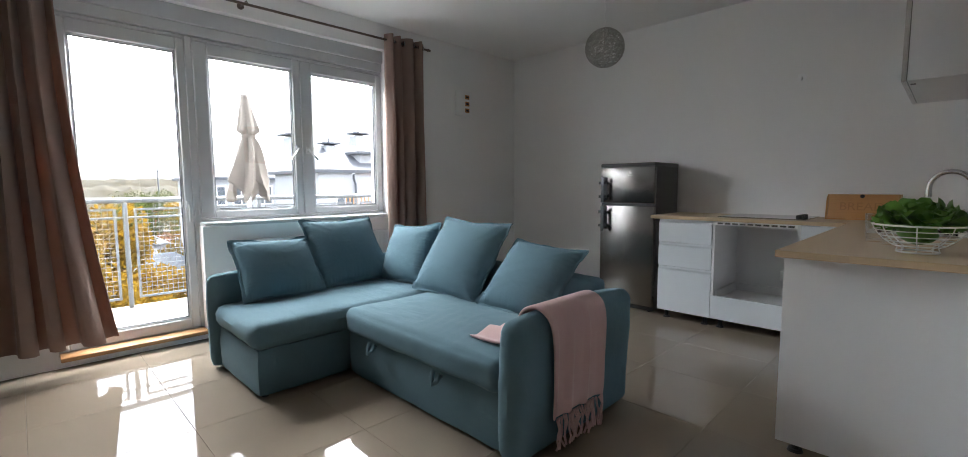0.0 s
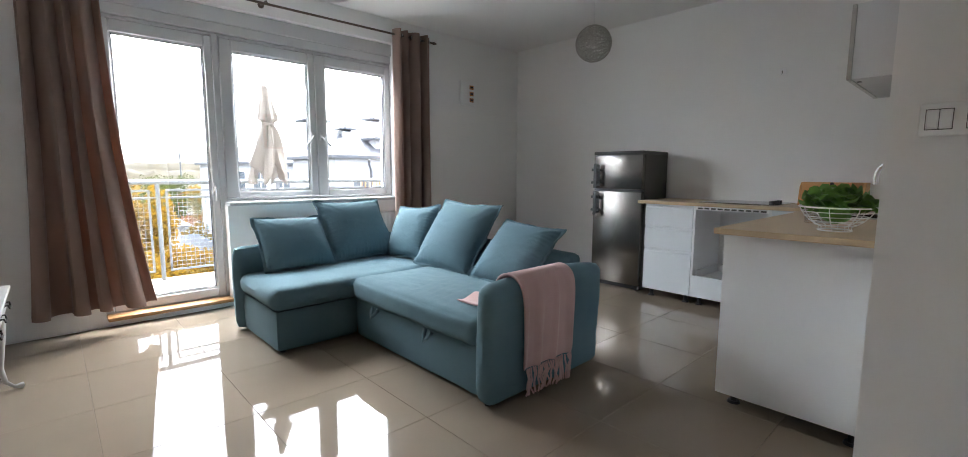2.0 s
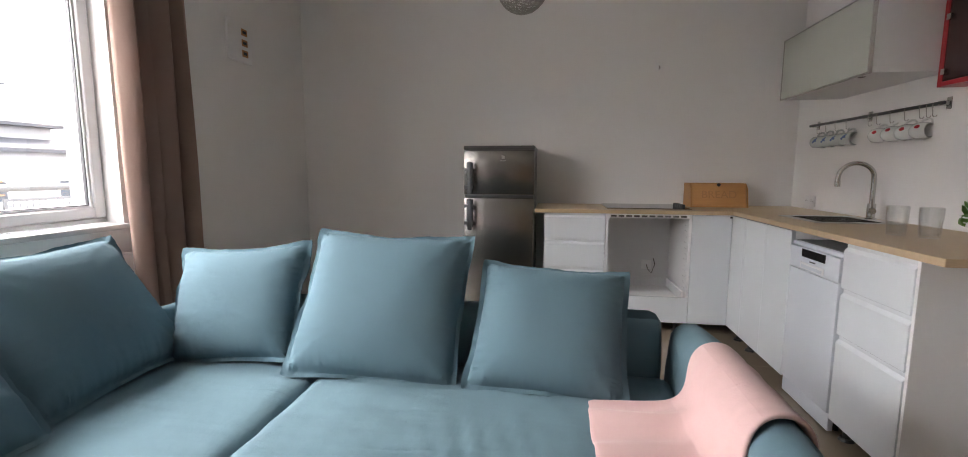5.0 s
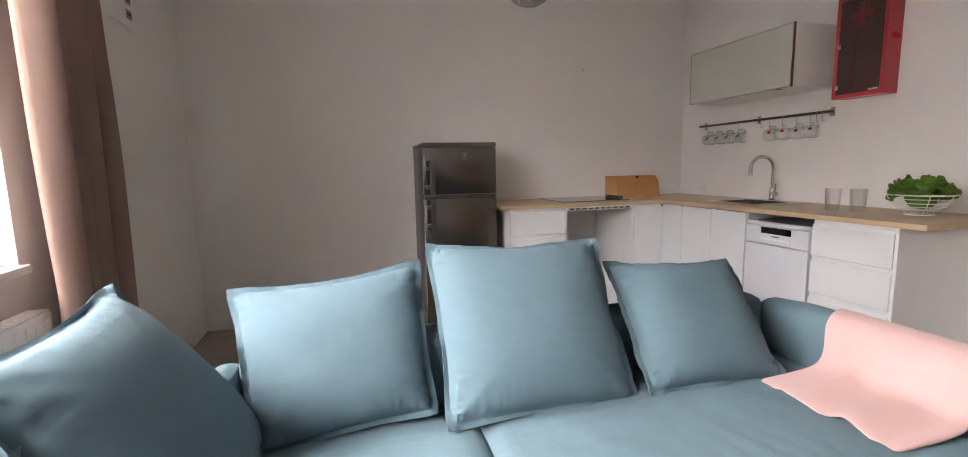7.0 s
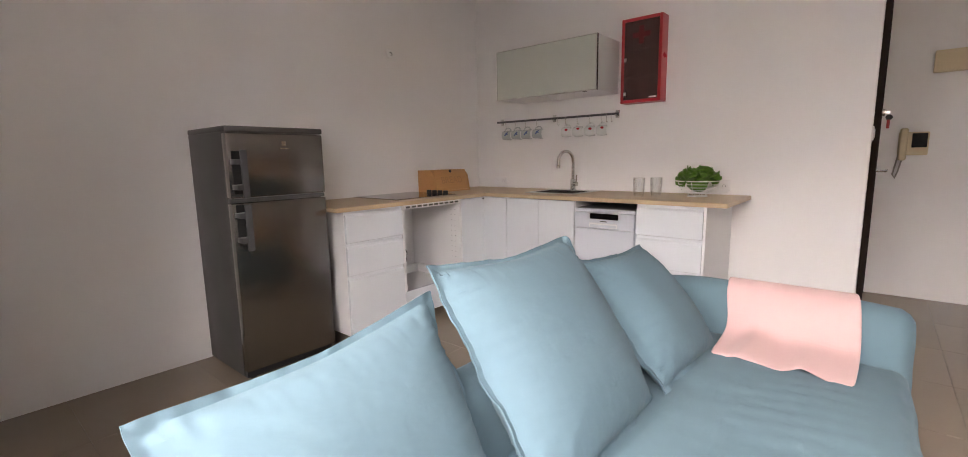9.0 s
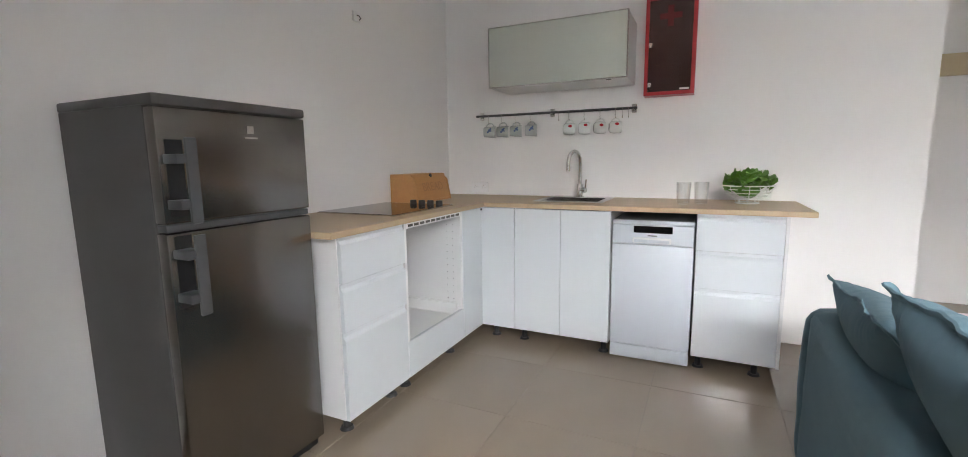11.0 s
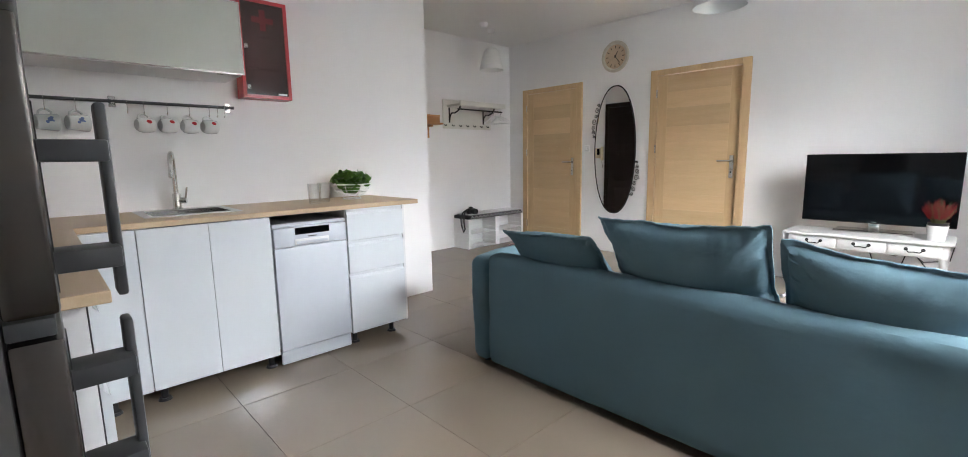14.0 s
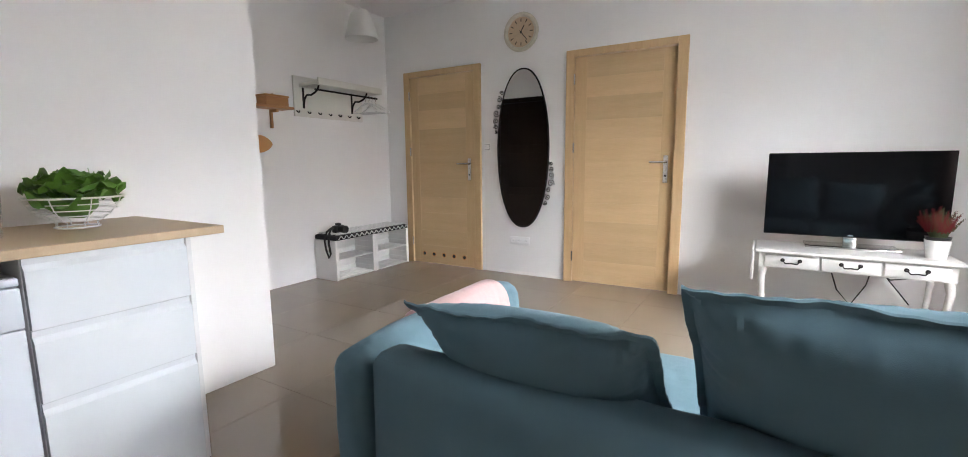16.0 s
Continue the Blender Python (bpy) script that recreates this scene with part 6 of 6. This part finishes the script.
for y in (-0.98, 0.28, 1.545, 2.81, 4.07, 5.33):
    part("post", rod((XRL, y, -0.031), (XRL, y, 1.045), 0.022), GALV, rg)
    a, b = y + 0.07, y + 1.195
    p = part("mesh_panel", boxes((XRL - 0.008, a, 0.06, XRL + 0.008, a + 0.022, 0.965), (XRL - 0.008, b - 0.022, 0.06, XRL + 0.008, b, 0.965), (XRL - 0.008, a + 0.022, 0.943, XRL + 0.008, b - 0.022, 0.965), (XRL - 0.008, a + 0.022, 0.06, XRL + 0.008, b - 0.022, 0.082)), GALV, rg, smooth=False)
    wires = bmesh.new()
    for k in range(1, 24):
        yy = a + 0.02 + (b - a - 0.04) * k / 24
        add_rod(wires, (XRL, yy, 0.07), (XRL, yy, 0.955), 0.0027, seg=5, caps=False)
    for k in range(1, 19):
        zz = 0.07 + 0.885 * k / 19
        add_rod(wires, (XRL + 0.005, a + 0.01, zz), (XRL + 0.005, b - 0.01, zz), 0.0027, seg=5, caps=False)
    part("wire_mesh", wires, GALV, p)

um = thing("parasol", "folded cream canvas parasol on the balcony", "parasol")
ux, uy = -4.53, 2.42
part("pole", rod((ux, uy, -0.02), (ux, uy, 2.02), 0.020), PVC, um)
part("base", lathe([(0.0, -0.0215), (0.22, -0.0215), (0.22, 0.02), (0.05, 0.05), (0.035, 0.12), (0.0, 0.12)], 28, (ux, uy, 0)), DARKGREY, um)
cn = bmesh.new()
rows = []
for j in range(30):
    v = j / 29
    z = 2.06 - 0.93 * v
    r0 = 0.030 + 0.055 * min(1, v / 0.35) if v < 0.42 else 0.055 + (0.105 * ((v - 0.45) / 0.55) ** 0.8 if v > 0.45 else 0)
    if 0.40 < v < 0.47:
        r0 = 0.05
    row = []
    for k in range(48):
        a = 2 * math.pi * k / 48
        fold = math.sin(a * 6 + 3 * v) * 0.30 * min(1, v * 2) + 0.18 * math.sin(a * 11 + 2) * v
        drop = 0.11 * math.sin(a * 4 + 0.6) * max(0, v - 0.6) / 0.4
        lean = 0.05 * math.sin(3 * v)
        row.append(cn.verts.new((ux + r0 * (1 + fold) * math.cos(a), uy + lean * 0.5 + r0 * (1 + fold) * math.sin(a), z + drop)))
    rows.append(row)
for a, b in zip(rows, rows[1:]):
    for k in range(48):
        cn.faces.new((a[k], a[(k + 1) % 48], b[(k + 1) % 48], b[k]))
cv = part("canopy", cn, UMBRELLA, um, "gathered cream canvas")
cv.modifiers.new("thickness", 'SOLIDIFY').thickness = 0.004
part("tie_strap", lathe([(0.062, -0.015), (0.066, 0.0), (0.062, 0.015)], 24, (ux, uy + 0.02, 1.66)), UMBRELLA, um)

# ---- outside ----
GZ = -11.0
gr = bmesh.new()
gv = [gr.verts.new(p) for p in ((-2500, -2500, GZ), (60, -2500, GZ), (60, 2500, GZ), (-2500, 2500, GZ))]
gr.faces.new(gv)
tagged(part("ground", gr, GRASS, label="far town ground below the balcony", smooth=False), kind="structure", category="ground")
# the building's own outer walls below and beside the flat
tagged(part("outer_wall", boxes((XW - WT - 0.02, -6, GZ, XW - WT, 0.93, 3.2), (XW - WT - 0.02, 3.46, GZ, XW - WT, 12, 3.2), (XW - WT - 0.02, 0.93, 2.5, XW - WT, 3.46, 3.2), (XW - WT - 0.02, 0.93, GZ, XW - WT, 1.79, 0.0), (XW - WT - 0.02, 1.79, GZ, XW - WT, 3.46, 0.87)), FACADE, label="white rendered outer wall of the flat", smooth=False), kind="structure", category="wall")


def hill(name, dist, h, seed, y0, y1):
    """A wooded ridge: a long lumpy sheet rising to an uneven skyline."""
    bm = bmesh.new()
    n, m = 150, 10
    rows = []
    for j in range(m + 1):
        row = []
        for i in range(n + 1):
            u, v = i / n, j / m
            y = y0 + (y1 - y0) * u
            top = h * (0.75 + 0.35 * noise.noise(Vector((u * 6 + seed, 0, 0)))) + 1.6 * noise.noise(Vector((u * 90, seed, 0)))
            row.append(bm.verts.new((-dist - 60 * v + 5 * noise.noise(Vector((u * 40, v * 5, seed))), y, GZ + (top - GZ) * math.sin(v * math.pi / 2) + 1.5 * noise.noise(Vector((u * 120, v * 12, seed))) * v)))
        rows.append(row)
    for a, b in zip(rows, rows[1:]):
        for i in range(n):
            bm.faces.new((a[i], a[i + 1], b[i + 1], b[i]))
    return tagged(part(name, bm, HILL, label="wooded autumn hill on the horizon"), kind="structure", category="hill")


hill("backdrop_hill", 430, 13.0, 2.0, -300, 500)
hill("backdrop_ridge", 250, 3.0, 7.0, -200, 220)


def tree(x, y, top, spread, leaf, seed):
    """Tapered trunk, limbs and a crown of many small leaf clumps with gaps."""
    rnd = random.Random(seed)
    t = thing("tree", "autumn tree with yellow leaves below the balcony" if leaf is LEAF_Y else "dull green autumn tree below the balcony", "tree", (x, y, GZ))
    H = top - GZ
    tr = bmesh.new()
    add_tube(tr, [(0, 0, 0), (0.1, 0.05, H * 0.3), (0, 0.1, H * 0.6), (0.05, 0, H * 0.92)], lambda f: 0.22 * (1 - 0.85 * f), 8)
    ends = []
    for k in range(9):
        a, z = rnd.uniform(0, 6.28), H * rnd.uniform(0.4, 0.75)
        e = Vector((math.cos(a) * spread * rnd.uniform(0.5, 0.85), math.sin(a) * spread * rnd.uniform(0.5, 0.85), z + H * rnd.uniform(0.1, 0.2)))
        add_tube(tr, [(0, 0.05, z), e * 0.5 + Vector((0, 0, z * 0.5 + 0.3)), e], lambda f: 0.09 * (1 - 0.8 * f), 6)
        ends.append(e)
    part("trunk", tr, BARK, t)
    verts, faces = [], []
    lobes = ends + [Vector((rnd.uniform(-.4, .4) * spread, rnd.uniform(-.4, .4) * spread, H * rnd.uniform(0.72, 0.93))) for _ in range(9)]
    for c in lobes:
        R = spread * rnd.uniform(0.32, 0.5)
        for q in range(420):
            d = Vector((rnd.gauss(0, 1), rnd.gauss(0, 1), rnd.gauss(0, 0.8))).normalized() * R * rnd.uniform(0.45, 1.0) ** 0.6
            p = c + d
            s = rnd.uniform(0.07, 0.16)
            u = Vector((rnd.gauss(0, 1), rnd.gauss(0, 1), rnd.gauss(0, 1))).normalized()
            w = u.orthogonal().normalized()
            b = len(verts)
            verts += [p - u * s, p + w * s * 0.6, p + u * s, p - w * s * 0.6]
            faces.append((b, b + 1, b + 2, b + 3))
    me = bpy.data.meshes.new("crown")
    me.from_pydata(verts, [], faces)
    me.materials.append(leaf)
    cr = new("crown", me)
    cr.parent = t
    tagged(cr, kind="stuff")
    return t


for x, y, top, s, lf, sd in ((-22, 2.6, 1.0, 2.3, LEAF_Y, 1), (-25, 4.9, -2.4, 2.0, LEAF_Y, 2), (-19, 1.0, 0.2, 2.4, LEAF_Y, 3), (-28, 2.0, 0.3, 2.8, LEAF_G, 4), (-18, 3.6, -2.2, 1.8, LEAF_G, 5),
                             (-55, 9.5, -0.4, 3.4, LEAF_G, 6), (-64, 14.5, -0.8, 3.6, LEAF_Y, 7), (-80, 22, -0.6, 4.2, LEAF_G, 8), (-52, 3, 0.0, 4.0, LEAF_G, 9), (-95, 16, 0.4, 5.0, LEAF_G, 10), (-40, 9.3, -3.2, 2.2, LEAF_Y, 11), (-110, 30, 0.8, 5.5, LEAF_Y, 12)):
    tree(x, y, top, s, lf, sd)


def far_house(name, x0, y0, x1, y1, z_eave, z_ridge, label, wall_mat, win_rows, win_n, side="x"):
    """A house with a pitched roof; its long front faces the flat."""
    h = thing(name, label, "house")
    wm = box(x0, y0, GZ, x1, y1, z_eave)
    part("wall", wm, wall_mat, h, smooth=False)
    rf = bmesh.new()
    o = 0.3
    xm = (x0 + x1) / 2
    hip = min((x1 - x0) * 0.55, (y1 - y0) * 0.35)
    v = [rf.verts.new(p) for p in ((x0 - o, y0 - o, z_eave), (x1 + o, y0 - o, z_eave), (x1 + o, y1 + o, z_eave), (x0 - o, y1 + o, z_eave), (xm, y0 + hip, z_ridge), (xm, y1 - hip, z_ridge))]
    for q in ((0, 3, 5, 4), (1, 4, 5, 2), (0, 4, 1), (2, 5, 3)):
        rf.faces.new([v[i] for i in q])
    ext = bmesh.ops.extrude_face_region(rf, geom=list(rf.faces))["geom"]
    bmesh.ops.translate(rf, vec=(0, 0, 0.18), verts=[g for g in ext if isinstance(g, bmesh.types.BMVert)])
    part("roof", rf, ROOF, h, smooth=False)
    for r in win_rows:
        for k in range(win_n):
            yy = y0 + (y1 - y0) * (k + 0.5) / win_n
            f = part("window", boxes((x1, yy - 0.6, r, x1 + 0.05, yy - 0.5, r + 1.4), (x1, yy + 0.5, r, x1 + 0.05, yy + 0.6, r + 1.4), (x1, yy - 0.5, r, x1 + 0.05, yy + 0.5, r + 0.1), (x1, yy - 0.5, r + 1.3, x1 + 0.05, yy + 0.5, r + 1.4), (x1, yy - 0.03, r + 0.1, x1 + 0.05, yy + 0.03, r + 1.3)), PVC, h, smooth=False)
            part("pane", box(x1 + 0.005, yy - 0.5, r + 0.1, x1 + 0.02, yy + 0.5, r + 1.3), DARKGLASS, f, smooth=False)
    return h


far_house("apartment_house", -42, 9.6, -35, 15.8, 1.7, 2.9, "low white apartment wing with grey roof", FACADE, (-2.9, -0.1), 4)
h1 = far_house("apartment_house", -42, 15.8, -34, 40, 1.9, 5.0, "long white apartment house with grey pitched roof", FACADE, (-2.9, -0.1), 9)
for x, y, z, w in ((-37.2, 16.9, 5.1, 1.5), (-37, 19.6, 4.6, 1.0), (-37, 22.4, 5.6, 1.2), (-37, 25.6, 6.4, 1.5)):
    c = part("chimney", box(x - w / 2, y - w / 2, 2.6, x + w / 2, y + w / 2, z, 0.03, 1), FACADE, h1)
    part("chimney_cap", box(x - w * 0.72, y - w * 0.72, z + 0.15, x + w * 0.72, y + w * 0.72, z + 0.27), ROOF, c, smooth=False)
    part("cowl", rod((x, y, z), (x, y, z + 0.7), 0.08, seg=8), ROOF, c)
for y in (17.0, 21.0, 26.0):
    sl = part("skylight", box(0, 0, 0, 1.4, 1.8, 0.10), DARKGLASS, h1, smooth=False)
    sl.matrix_basis = Matrix.Translation((-36.2, y, 3.55)) @ pose(0, 0, 0, 0, 35, 0)
h2 = far_house("apartment_house", -30, 12.4, -24, 34, 1.95, 3.6, "near white apartment house with terrace and downpipe", FACADE, (-0.6,), 7)
part("downpipe", tube([(-23.4, 14.2, 1.9), (-23.6, 14.3, 1.6), (-23.9, 14.6, 1.3), (-23.9, 14.6, -8)], 0.07, 8), ROOF, h2)
part("dormer", box(-28, 15.3, 1.95, -24.6, 20, 3.1), FACADE, h2, smooth=False)
part("dormer_roof", box(-28.3, 15.0, 3.1, -24.2, 20.3, 3.25), ROOF, h2, smooth=False)
part("terrace_trellis", boxes(*[(-22.2, 13.0 + 0.22 * k, -0.1, -22.16, 13.06 + 0.22 * k, 0.75) for k in range(14)], (-22.2, 13.0, 0.72, -22.14, 16.1, 0.80), (-22.2, 13.0, 0.2, -22.14, 16.1, 0.26)), SHELFWOOD, h2, smooth=False)
part("terrace", box(-24, 12.6, GZ, -22.1, 20, -0.12), FACADE, h2, smooth=False)
for k, (x, y, z, s) in enumerate(((-44, 9.2, -6.2, 4.2), (-60, 9.0, -5.0, 5), (-72, 18, -4.6, 6), (-88, 25, -4.0, 7), (-115, 26, -3.2, 8), (-140, 40, -3.0, 10), (-36, 7.6, -4.4, 3.2), (-50, 14, -5.2, 4.5))):
    far_house("town_house", x - s, y - s * 0.6, x, y + s * 0.6, z, z + s * 0.3, "small town house seen from above", (BRICKRED, FACADE)[k % 2 if k < 6 else k % 2], (z - 2.2,), 3)
mast = thing("power_mast", "thin lattice mast on the horizon", "mast")
part("pole", rod((-150, 27.5, GZ), (-150, 27.5, 7.0), 0.35, 0.12, seg=6), ROOF, mast)
part("cross_arm", rod((-150, 26.3, 5.5), (-150, 28.7, 5.5), 0.10, seg=6), ROOF, mast)

# ---- floor tiles ----
TS, GAP = 0.578, 0.0016
X0, Y0 = -0.411, 3.655
full = bpy.data.meshes.new("tile")
bm_ = box(-TS / 2 + GAP / 2, -TS / 2 + GAP / 2, -0.0035, TS / 2 - GAP / 2, TS / 2 - GAP / 2, 0.0, 0.0010, 1)
bm_.to_mesh(full)
bm_.free()
full.materials.append(TILE)
for i in range(-6, 5):
    for j in range(-8, 4):
        xa, xb = X0 + i * TS, X0 + (i + 1) * TS
        ya, yb = Y0 + j * TS, Y0 + (j + 1) * TS
        ca, cb_, da, db = max(xa, XW), min(xb, XH), max(ya, YS - 0.19), min(yb, YN)
        if cb_ - ca < 0.02 or db - da < 0.02 or (ca > XE + 0.14 and da > YH + 0.14):
            continue
        if (ca, cb_, da, db) == (xa, xb, ya, yb):
            o = new("tile", full)
        else:
            me = bpy.data.meshes.new("tile")
            b_ = box(ca - (xa + xb) / 2 + GAP / 2, da - (ya + yb) / 2 + GAP / 2, -0.0035, cb_ - (xa + xb) / 2 - GAP / 2, db - (ya + yb) / 2 - GAP / 2, 0.0, 0.0010, 1)
            b_.to_mesh(me)
            b_.free()
            me.materials.append(TILE)
            o = new("tile", me)
        o.parent = floor
        o.location = ((xa + xb) / 2, (ya + yb) / 2, 0)
